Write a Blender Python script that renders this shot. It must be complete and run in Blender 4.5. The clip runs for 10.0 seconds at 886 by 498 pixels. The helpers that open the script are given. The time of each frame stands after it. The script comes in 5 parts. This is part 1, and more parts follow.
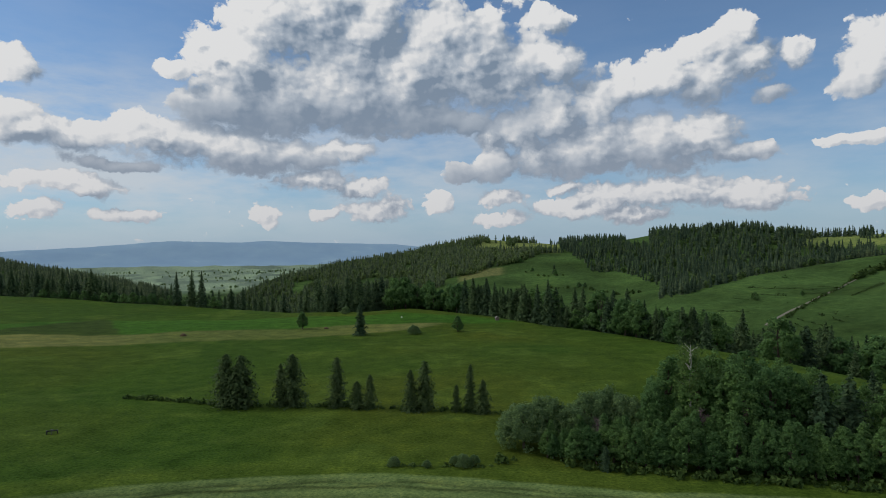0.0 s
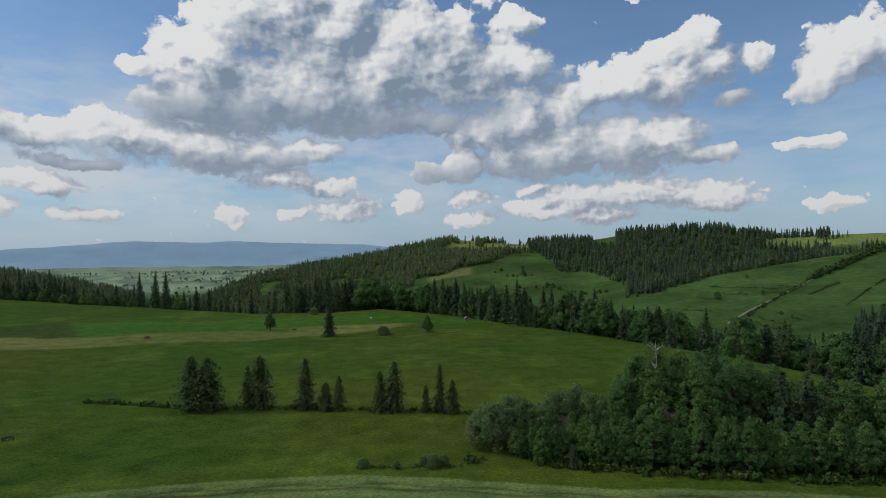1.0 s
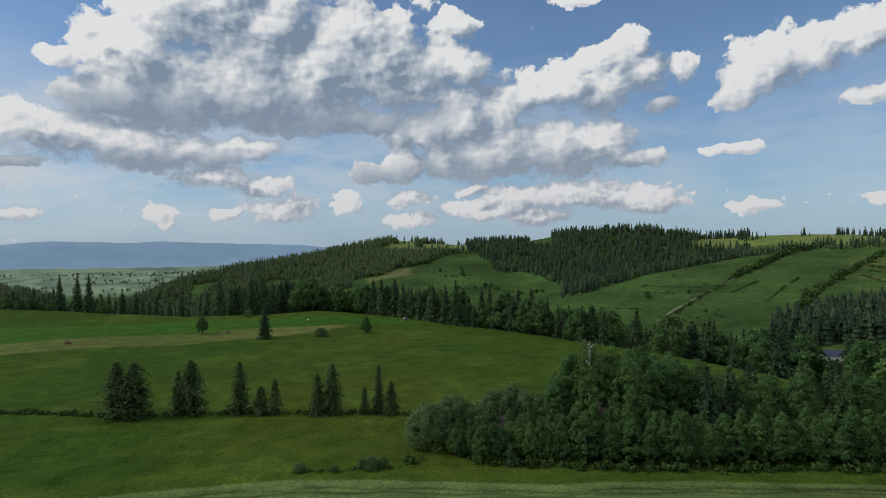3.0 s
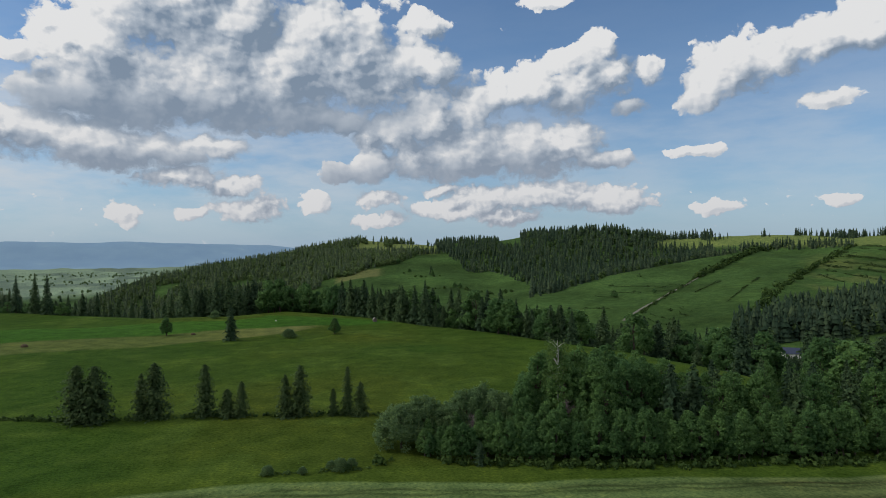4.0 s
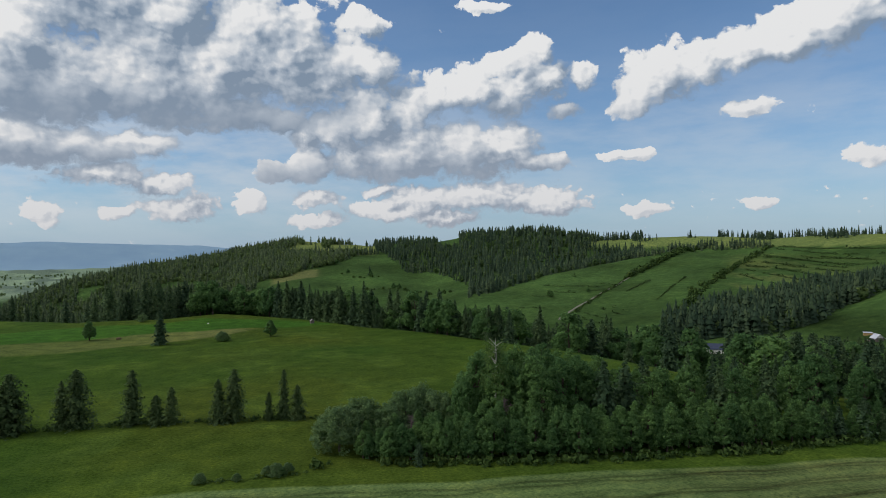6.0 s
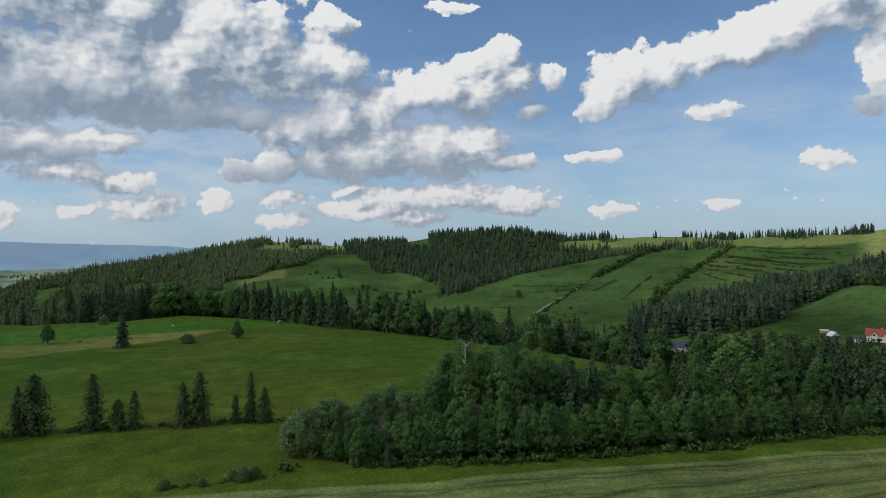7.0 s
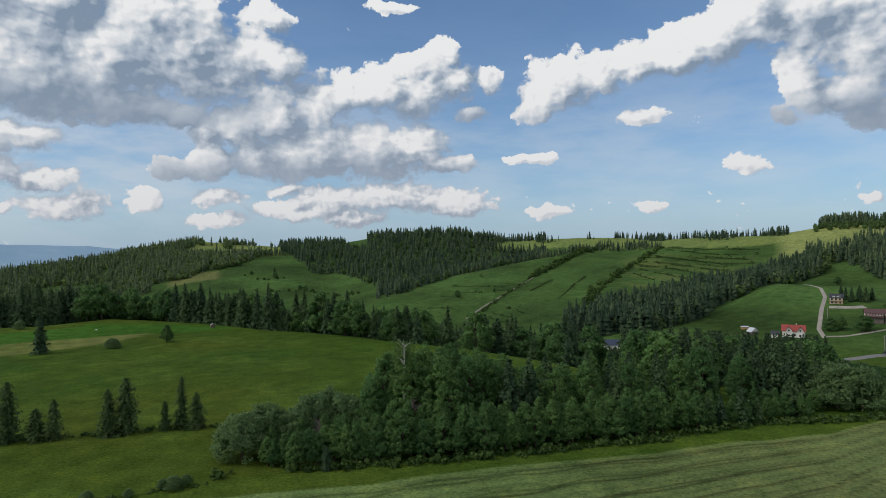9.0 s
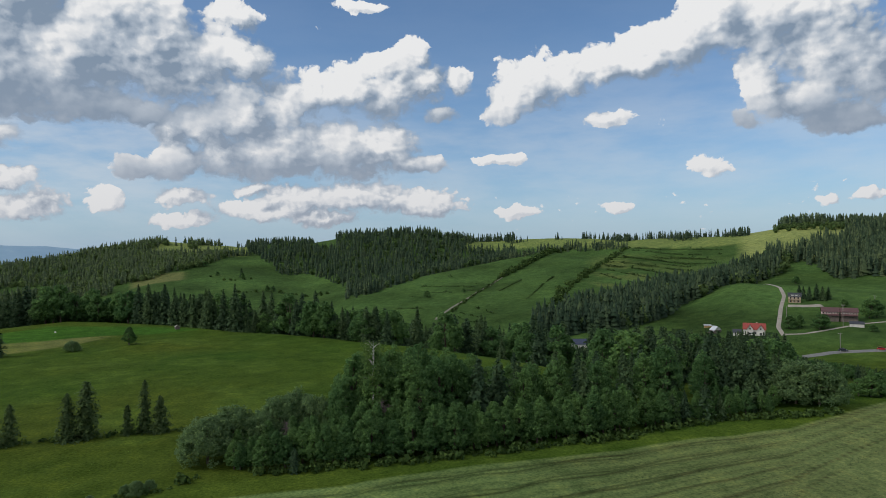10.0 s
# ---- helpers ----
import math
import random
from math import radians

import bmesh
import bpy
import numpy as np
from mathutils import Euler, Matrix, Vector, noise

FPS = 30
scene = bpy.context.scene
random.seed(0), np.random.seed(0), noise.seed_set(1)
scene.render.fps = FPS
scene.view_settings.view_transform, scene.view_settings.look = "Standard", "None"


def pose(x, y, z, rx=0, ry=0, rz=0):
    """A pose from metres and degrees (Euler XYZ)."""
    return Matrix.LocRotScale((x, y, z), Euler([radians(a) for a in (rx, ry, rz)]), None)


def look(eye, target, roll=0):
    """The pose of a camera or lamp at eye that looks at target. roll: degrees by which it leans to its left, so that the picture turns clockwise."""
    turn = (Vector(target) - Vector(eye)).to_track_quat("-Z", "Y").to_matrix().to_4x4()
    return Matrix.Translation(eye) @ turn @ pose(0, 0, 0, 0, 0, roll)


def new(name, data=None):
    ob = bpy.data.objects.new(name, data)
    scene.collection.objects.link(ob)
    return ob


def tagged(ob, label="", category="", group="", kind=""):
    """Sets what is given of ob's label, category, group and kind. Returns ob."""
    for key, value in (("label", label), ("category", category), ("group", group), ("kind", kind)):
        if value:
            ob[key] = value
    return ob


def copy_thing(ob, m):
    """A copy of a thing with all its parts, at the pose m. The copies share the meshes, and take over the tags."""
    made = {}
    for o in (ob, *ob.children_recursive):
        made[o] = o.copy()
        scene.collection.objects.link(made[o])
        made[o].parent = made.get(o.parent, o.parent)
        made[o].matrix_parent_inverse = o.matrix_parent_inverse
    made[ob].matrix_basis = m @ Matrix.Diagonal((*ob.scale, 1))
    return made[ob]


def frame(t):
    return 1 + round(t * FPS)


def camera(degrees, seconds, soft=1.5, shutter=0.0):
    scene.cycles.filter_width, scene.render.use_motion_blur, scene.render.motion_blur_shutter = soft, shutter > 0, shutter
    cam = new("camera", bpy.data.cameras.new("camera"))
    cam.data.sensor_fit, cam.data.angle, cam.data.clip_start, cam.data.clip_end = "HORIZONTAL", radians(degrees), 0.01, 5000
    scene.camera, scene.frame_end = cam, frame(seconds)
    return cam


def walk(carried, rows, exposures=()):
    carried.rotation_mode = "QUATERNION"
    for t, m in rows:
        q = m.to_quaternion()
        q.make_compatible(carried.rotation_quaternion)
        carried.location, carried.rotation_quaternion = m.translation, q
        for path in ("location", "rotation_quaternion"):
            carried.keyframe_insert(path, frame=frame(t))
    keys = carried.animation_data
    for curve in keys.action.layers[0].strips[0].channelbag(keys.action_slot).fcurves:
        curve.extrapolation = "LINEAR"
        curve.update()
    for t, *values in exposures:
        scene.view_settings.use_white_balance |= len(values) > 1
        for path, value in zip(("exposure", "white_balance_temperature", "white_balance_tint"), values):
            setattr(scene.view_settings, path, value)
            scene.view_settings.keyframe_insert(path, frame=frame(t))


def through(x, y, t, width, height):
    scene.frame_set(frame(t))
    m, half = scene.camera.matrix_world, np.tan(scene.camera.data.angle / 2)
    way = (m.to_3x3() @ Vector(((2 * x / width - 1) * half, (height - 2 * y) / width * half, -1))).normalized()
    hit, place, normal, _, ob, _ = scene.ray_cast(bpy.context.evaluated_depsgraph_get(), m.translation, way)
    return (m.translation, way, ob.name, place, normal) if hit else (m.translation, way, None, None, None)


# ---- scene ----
# ------------------------------------------------------------------ camera
EYE = 37.0                      # height of the hovering camera over the meadow
TURN = 2.832                    # degrees a second, to the right
cam = camera(71.4, 10.0, soft=0.85)
walk(cam, [(0.5 * i, pose(0, 0, EYE, 90.14, 0.54, -TURN * 0.5 * i)) for i in range(21)],
     exposures=[(0.0, -0.14), (10.0, 0.03)])

# ------------------------------------------------------------------ light
SUN_AZ, SUN_EL = -80.0, 38.0    # bearing from north (clockwise) and height of the sun
world = bpy.data.worlds.new("world")
scene.world = world
world.use_nodes = True
wn = world.node_tree
sky = wn.nodes.new("ShaderNodeTexSky")
sky.sky_type = "NISHITA"
sky.sun_disc = False
sky.sun_elevation, sky.sun_rotation = radians(SUN_EL), radians(SUN_AZ % 360)
sky.altitude, sky.air_density, sky.dust_density, sky.ozone_density = 900, 1.1, 0.4, 3.0
# heaps of the clouds: bearing, elevation, half width, half height in degrees
BIG = [(-18.3, 16.4, 4.3, 4.2), (-15.4, 20.2, 4.6, 4.6), (-11.4, 20.9, 6.5, 5.7), (-6.8, 19.3, 7.2, 6.3), (-19.3, 13.0, 3.7, 2.7),
       (-22.0, 12.9, 2.3, 1.7), (-14.5, 13.8, 6.4, 4.1), (-8.4, 13.5, 7.2, 3.9), (-3.2, 16.0, 6.8, 5.2), (-1.1, 19.9, 4.7, 3.7),
       (2.6, 17.4, 5.8, 4.7), (6.2, 16.4, 4.7, 4.2), (10.3, 16.7, 3.1, 2.1), (-2.2, 11.8, 4.5, 2.1), (2.5, 11.8, 2.6, 1.3), (10.1, 20.3, 2.5, 1.1)]
LAYER = [(-36.0, 10.6, 3.0, 1.5), (-33.8, 9.2, 3.2, 1.5), (-30.9, 9.4, 3.4, 1.5), (-26.4, 11.0, 1.5, 1.3), (-24.3, 10.0, 5.0, 2.0), (-19.3, 9.2, 7.0, 2.3), (-13.5, 8.5, 6.0, 1.7), (-9.0, 9.2, 4.0, 1.2), (-27.7, 7.4, 4.2, 0.6)]
SECOND = [(2.0, 7.1, 1.8, 1.2), (4.8, 7.7, 2.5, 1.7), (4.6, 10.2, 2.0, 2.1), (7.2, 11.4, 2.8, 2.6), (10.3, 12.1, 3.3, 3.1), (14.3, 13.5, 3.2, 3.1),
          (16.5, 14.1, 1.9, 2.3), (12.6, 8.8, 5.4, 3.0), (18.6, 9.4, 5.9, 3.4), (22.8, 9.6, 3.8, 2.4), (9.0, 9.2, 3.6, 2.6), (25.4, 8.0, 3.0, 0.9), (27.6, 8.3, 1.6, 0.8)]
CHAIN = [(18.3, 13.9, 2.2, 2.2), (20.1, 14.9, 1.9, 2.2), (23.3, 16.8, 2.7, 1.4), (25.9, 17.4, 1.7, 1.3), (24.6, 14.4, 2.6, 2.4), (26.7, 15.0, 2.5, 2.0), (29.8, 15.1, 1.4, 1.4), (22.8, 13.1, 2.7, 1.2), (28.3, 12.6, 2.0, 0.9)]
EAST = [(35.8, 14.9, 3.0, 2.6), (34.5, 12.7, 2.3, 1.3), (39.7, 15.2, 3.0, 2.0), (43.2, 16.0, 2.5, 1.8), (46.1, 16.6, 2.9, 2.1), (49.8, 17.5, 3.2, 2.5),
        (52.1, 19.4, 3.5, 2.9), (55.9, 17.9, 4.1, 3.3), (59.9, 16.4, 5.0, 4.0), (63.1, 13.4, 3.9, 3.0), (55.4, 13.2, 2.0, 2.6), (54.1, 10.6, 1.4, 1.0), (58.3, 12.0, 2.8, 1.8), (62.0, 10.0, 3.3, 1.5)]
SMALL = [(43.6, 11.7, 2.2, 1.0), (51.9, 7.1, 1.7, 0.9), (44.1, 3.8, 1.1, 0.5), (35.3, 3.6, 1.6, 0.6), (33.4, 8.4, 2.3, 0.5), (60.7, 3.6, 0.8, 0.5),
         (63.2, 3.8, 0.9, 0.5), (21.0, 21.6, 3.1, 0.6), (-34.5, 14.4, 1.8, 1.5), (-23.1, 15.5, 2.1, 0.9), (-20.9, 17.9, 1.0, 0.7), (32.6, 8.3, 1.9, 0.5)]
LOW = [(-30.9, 5.6, 3.7, 0.9), (-33.5, 3.3, 1.8, 0.7), (-26.9, 3.2, 2.5, 0.5), (-11.5, 6.4, 3.8, 1.0), (-7.5, 5.7, 2.2, 0.7), (-16.2, 3.6, 1.0, 1.0),
       (-5.7, 3.9, 3.0, 1.0), (-0.4, 4.3, 1.4, 0.9), (-10.8, 3.4, 1.3, 0.6), (5.1, 4.6, 2.2, 0.7), (5.6, 2.9, 2.7, 0.6), (11.2, 5.5, 1.5, 0.6),
       (15.7, 4.6, 4.6, 1.3), (20.0, 4.9, 4.6, 1.4), (17.6, 3.1, 3.3, 0.6), (26.6, 4.4, 4.0, 1.2), (11.2, 3.8, 3.0, 0.8), (34.9, 3.6, 1.3, 0.6)]


def feed(links, value, socket):
    if isinstance(value, (int, float, tuple)):
        socket.default_value = value
    else:
        links.new(value, socket)


def calc(tree, op, *args, clamp=False):
    n = tree.nodes.new("ShaderNodeMath")
    n.operation, n.use_clamp = op, clamp
    for k, a in enumerate(args):
        feed(tree.links, a, n.inputs[k])
    return n.outputs[0]


def vcalc(tree, op, *args):
    n = tree.nodes.new("ShaderNodeVectorMath")
    n.operation = op
    for k, a in enumerate(args):
        if op == "SCALE" and k == 1:
            n.inputs["Scale"].default_value = a
        else:
            feed(tree.links, a, n.inputs[k])
    return n.outputs[0]


def span(tree, value, lo, hi, a=0.0, b=1.0, smooth=True):
    n = tree.nodes.new("ShaderNodeMapRange")
    n.interpolation_type = "SMOOTHSTEP" if smooth else "LINEAR"
    for k, q in enumerate((value, lo, hi, a, b)):
        feed(tree.links, q, n.inputs[k])
    return n.outputs[0]


def blend(tree, fac, a, b):
    n = tree.nodes.new("ShaderNodeMix")
    n.data_type = "RGBA"
    for q, k in ((fac, 0), (a, 6), (b, 7)):
        feed(tree.links, (*q, 1.0) if isinstance(q, tuple) else q, n.inputs[k])
    return n.outputs[2]


def turbulence(tree, p, scale, detail, rough=0.5):
    n = tree.nodes.new("ShaderNodeTexNoise")
    n.inputs["Scale"].default_value, n.inputs["Detail"].default_value, n.inputs["Roughness"].default_value = scale, detail, rough
    tree.links.new(p, n.inputs["Vector"])
    return n


def cloud_group():
    """How thick the cloud is in a direction (below zero: clear sky), and how near its flat base. The input is bearing and elevation in degrees."""
    g = bpy.data.node_groups.new("cloud_depth", "ShaderNodeTree")
    g.interface.new_socket("Way", in_out="INPUT", socket_type="NodeSocketVector")
    g.interface.new_socket("Depth", in_out="OUTPUT", socket_type="NodeSocketFloat")
    g.interface.new_socket("Underside", in_out="OUTPUT", socket_type="NodeSocketFloat")
    g.interface.new_socket("Body", in_out="OUTPUT", socket_type="NodeSocketFloat")
    p = g.nodes.new("NodeGroupInput").outputs[0]
    half = (0.5, 0.5, 0.5)
    wide = turbulence(g, p, 0.2, 2.0)
    fine = turbulence(g, p, 0.75, 5.0, 0.55)
    q = vcalc(g, "ADD", p, vcalc(g, "SCALE", vcalc(g, "SUBTRACT", wide.outputs["Color"], half), 2.4))
    q = vcalc(g, "ADD", q, vcalc(g, "SCALE", vcalc(g, "SUBTRACT", fine.outputs["Color"], half), 1.3))
    xyz = g.nodes.new("ShaderNodeSeparateXYZ")
    g.links.new(q, xyz.inputs[0])
    total = under = None
    for heaps, base, fade, rise in ((BIG, 9.9, 0.8, 6.0), (LAYER, 6.6, 0.6, 2.8), (SECOND, 5.9, 0.6, 3.6), (CHAIN, 11.5, 0.6, 2.5), (EAST, 9.0, 0.6, 5.0), (SMALL + LOW, -9.0, 1.0, 0.0)):
        cloud = None
        for az, el, w, h in heaps:
            m = g.nodes.new("ShaderNodeMapping")
            m.vector_type = "TEXTURE"
            m.inputs["Location"].default_value, m.inputs["Scale"].default_value = (az, el, 0), (w * 1.65, h * 1.65, 1e4)
            g.links.new(q, m.inputs["Vector"])
            sphere = g.nodes.new("ShaderNodeTexGradient")
            sphere.gradient_type = "SPHERICAL"
            g.links.new(m.outputs[0], sphere.inputs[0])
            d = sphere.outputs["Fac"]
            cloud = d if cloud is None else calc(g, "SMOOTH_MAX", cloud, d, 0.3)
        if base > -5:
            cloud = calc(g, "MULTIPLY", cloud, span(g, xyz.outputs[1], base - 0.8, base + fade))
            foot = calc(g, "MULTIPLY", span(g, cloud, 0.12, 0.5), span(g, xyz.outputs[1], base + 0.15 * rise, base + rise, 1.0, 0.0))
            under = foot if under is None else calc(g, "MAXIMUM", under, foot)
        total = cloud if total is None else calc(g, "MAXIMUM", total, cloud)

    def billows(scale, detail, turn):
        """Rounded heads like those of a cauliflower, of ever smaller size."""
        n = g.nodes.new("ShaderNodeTexVoronoi")
        n.feature = "SMOOTH_F1"
        for key, val in (("Scale", scale), ("Detail", detail), ("Roughness", 0.55), ("Lacunarity", 2.3), ("Smoothness", 0.5)):
            n.inputs[key].default_value = val
        wrinkle = vcalc(g, "SCALE", fine.outputs["Color"], 1.6)
        g.links.new(vcalc(g, "MULTIPLY", vcalc(g, "ADD", vcalc(g, "ADD", p, wrinkle), turn), (1.0, 1.25, 0.0)), n.inputs["Vector"])
        return calc(g, "SUBTRACT", 0.45, n.outputs["Distance"])

    flat = g.nodes.new("ShaderNodeSeparateXYZ")
    g.links.new(p, flat.inputs[0])
    high = span(g, flat.outputs[1], 5.0, 10.0)
    low = calc(g, "SUBTRACT", 1.0, high)
    solid = calc(g, "MULTIPLY", calc(g, "SUBTRACT", total, 0.14), 2.3)
    lump = calc(g, "ADD", calc(g, "MULTIPLY", billows(0.33, 3.0, (3.0, 7.0, 0.0)), calc(g, "MULTIPLY", high, 0.75)),
                calc(g, "MULTIPLY", billows(1.0, 3.0, (0.0, 0.0, 0.0)), calc(g, "ADD", calc(g, "MULTIPLY", low, 0.35), 0.22)))
    drift = calc(g, "SUBTRACT", turbulence(g, vcalc(g, "MULTIPLY", p, (0.8, 1.3, 1.0)), 0.3, 8.0, 0.52).outputs["Fac"], 0.5)
    swell = calc(g, "SUBTRACT", turbulence(g, vcalc(g, "MULTIPLY", p, (0.8, 1.3, 1.0)), 0.3, 3.0, 0.5).outputs["Fac"], 0.5)
    heads = calc(g, "ADD", calc(g, "MULTIPLY", billows(0.33, 1.6, (3.0, 7.0, 0.0)), calc(g, "MULTIPLY", high, 0.72)),
                 calc(g, "MULTIPLY", billows(1.0, 1.0, (0.0, 0.0, 0.0)), calc(g, "ADD", calc(g, "MULTIPLY", low, 0.35), 0.14)))
    d = calc(g, "ADD", calc(g, "ADD", solid, lump), calc(g, "MULTIPLY", drift, 1.3))
    body = calc(g, "ADD", calc(g, "ADD", solid, heads), calc(g, "MULTIPLY", swell, 1.7))
    d = calc(g, "SUBTRACT", d, span(g, total, 0.02, 0.25, 1.9, 0.0))
    end = g.nodes.new("NodeGroupOutput")
    g.links.new(d, end.inputs[0])
    g.links.new(under, end.inputs[1])
    g.links.new(body, end.inputs[2])
    return g


def build_sky():
    geo = wn.nodes.new("ShaderNodeTexCoord")
    xyz = wn.nodes.new("ShaderNodeSeparateXYZ")
    wn.links.new(geo.outputs["Generated"], xyz.inputs[0])
    az = calc(wn, "MULTIPLY", calc(wn, "ARCTAN2", xyz.outputs[0], xyz.outputs[1]), 180 / math.pi)
    el = calc(wn, "MULTIPLY", calc(wn, "ARCSINE", xyz.outputs[2]), 180 / math.pi)
    way = wn.nodes.new("ShaderNodeCombineXYZ")
    wn.links.new(az, way.inputs[0])
    wn.links.new(el, way.inputs[1])
    group = cloud_group()

    def depth(step):
        """The cloud a step of so many degrees nearer to the sun."""
        n = wn.nodes.new("ShaderNodeGroup")
        n.node_tree = group
        wn.links.new(vcalc(wn, "ADD", way.outputs[0], (-0.78 * step, 0.62 * step, 0.0)), n.inputs[0])
        return n.outputs

    here, under, body = depth(0.0)
    # sunlight that comes through the cloud in between, then the heads and heaps that are turned to the sun
    between_ = span(wn, depth(4.2)[2], 0.0, 1.5, 0.0, 1.5, False)
    light = calc(wn, "ADD", calc(wn, "MULTIPLY", calc(wn, "EXPONENT", calc(wn, "MULTIPLY", between_, -0.8)), 0.32), 0.29)
    for step, weight in ((0.5, 0.55), (2.4, 0.72)):
        rise = calc(wn, "SUBTRACT", body, calc(wn, "MAXIMUM", depth(step)[2], -0.3))
        light = calc(wn, "ADD", light, calc(wn, "MULTIPLY", span(wn, rise, -0.6, 0.6, -0.6, 0.6, False), weight))
    crisp = calc(wn, "SUBTRACT", here, calc(wn, "MAXIMUM", depth(0.3)[0], -0.3))
    light = calc(wn, "ADD", light, calc(wn, "MULTIPLY", span(wn, crisp, -0.4, 0.4, -0.4, 0.4, False), 0.18))
    light = calc(wn, "MULTIPLY", light, calc(wn, "SUBTRACT", 1.0, calc(wn, "MULTIPLY", under, 0.8)), clamp=True)
    white = blend(wn, span(wn, light, 0.45, 1.0, smooth=False), blend(wn, span(wn, light, 0.0, 0.45, smooth=False), (0.19, 0.262, 0.36), (0.42, 0.482, 0.56)), (0.81, 0.815, 0.82))
    air = wn.nodes.new("ShaderNodeVectorMath")
    air.operation = "SCALE"
    wn.links.new(vcalc(wn, "MULTIPLY", sky.outputs[0], (0.86, 1.0, 1.1)), air.inputs[0])
    air.inputs["Scale"].default_value = 0.1
    haze = calc(wn, "EXPONENT", calc(wn, "MULTIPLY", calc(wn, "MAXIMUM", el, 0.0), -0.13))
    clear = blend(wn, calc(wn, "MULTIPLY", haze, 0.88), air.outputs[0], (0.28, 0.4, 0.55))
    # thin drawn-out haze cloud between the heaps, denser towards the west
    wisp = turbulence(wn, vcalc(wn, "MULTIPLY", way.outputs[0], (0.5, 1.7, 1.0)), 0.16, 6.0, 0.6).outputs["Fac"]
    west = span(wn, az, -36.0, 30.0, 0.85, 0.3)
    thin = calc(wn, "MULTIPLY", span(wn, wisp, 0.3, 0.64), calc(wn, "MULTIPLY", span(wn, el, 0.5, 6.0, 0.25, 1.0), span(wn, el, 10.0, 18.0, 1.0, 0.1)))
    clear = blend(wn, calc(wn, "MULTIPLY", thin, west), clear, (0.6, 0.64, 0.68))
    veil = blend(wn, calc(wn, "MULTIPLY", haze, 0.62), white, (0.5, 0.505, 0.535))
    # shaded rims fray out softly, sunlit ones end crisply
    cover = span(wn, here, 0.0, span(wn, light, 0.3, 0.8, 0.6, 0.2))
    out = blend(wn, cover, clear, veil)
    # the same broken cloud, unseen overhead and behind, added for more ambient light
    rest = turbulence(wn, vcalc(wn, "MULTIPLY", geo.outputs["Generated"], (1.0, 1.0, 1.6)), 2.6, 6.0, 0.55).outputs["Fac"]
    side = calc(wn, "ABSOLUTE", calc(wn, "SUBTRACT", az, 14.0))
    beyond = calc(wn, "MAXIMUM", span(wn, el, 26.0, 34.0), calc(wn, "MULTIPLY", span(wn, side, 60.0, 76.0), span(wn, el, 2.0, 9.0)))
    out = blend(wn, calc(wn, "MULTIPLY", span(wn, rest, 0.4, 0.56), beyond), out, blend(wn, span(wn, rest, 0.5, 0.7), (0.82, 0.82, 0.82), (0.5, 0.54, 0.6)))
    background = wn.nodes["Background"]
    background.inputs["Strength"].default_value = 1.0
    wn.links.new(out, background.inputs[0])


build_sky()

sun = new("sun", bpy.data.lights.new("sun", "SUN"))
sun.data.energy, sun.data.angle, sun.data.color = 1.55, radians(18), (1.0, 0.96, 0.88)
s_az, s_el = radians(SUN_AZ), radians(SUN_EL)
sun_way = Vector((math.sin(s_az) * math.cos(s_el), math.cos(s_az) * math.cos(s_el), math.sin(s_el)))
sun.matrix_world = look(sun_way * 900, (0, 0, 0))


# ------------------------------------------------------------------ small tools
def polar(az, r):
    a = np.radians(az)
    return r * np.sin(a), r * np.cos(a)


def cell_hash(i, j, k, seed):
    n = (i * 374761393 + j * 668265263 + k * 2147483647 + seed * 1274126177) & 0xFFFFFFFF
    n = ((n ^ (n >> 13)) * 1274126177) & 0xFFFFFFFF
    return ((n ^ (n >> 16)) & 0xFFFF) / 65535.0


def value_noise(p, seed=0):
    """Smooth noise from -1 to 1 at the points p (n, 3)."""
    base = np.floor(p).astype(np.int64)
    f = p - base
    f = f * f * f * (f * (f * 6 - 15) + 10)
    total = np.zeros(len(p))
    for dx in (0, 1):
        for dy in (0, 1):
            for dz in (0, 1):
                w = (f[:, 0] if dx else 1 - f[:, 0]) * (f[:, 1] if dy else 1 - f[:, 1]) * (f[:, 2] if dz else 1 - f[:, 2])
                total += w * cell_hash(base[:, 0] + dx, base[:, 1] + dy, base[:, 2] + dz, seed)
    return total * 2 - 1


def fbm(p, octaves=4, seed=0, gain=0.5):
    total, amp = np.zeros(len(p)), 1.0
    for o in range(octaves):
        total += amp * value_noise(p * 2.03 ** o + 17.3 * o, seed + o)
        amp *= gain
    return total


def flat_noise(x, y, size, octaves=3, seed=0):
    p = np.stack([np.ravel(x) / size, np.ravel(y) / size, np.full(np.size(x), 0.37)], 1)
    return fbm(p, octaves, seed).reshape(np.shape(x))


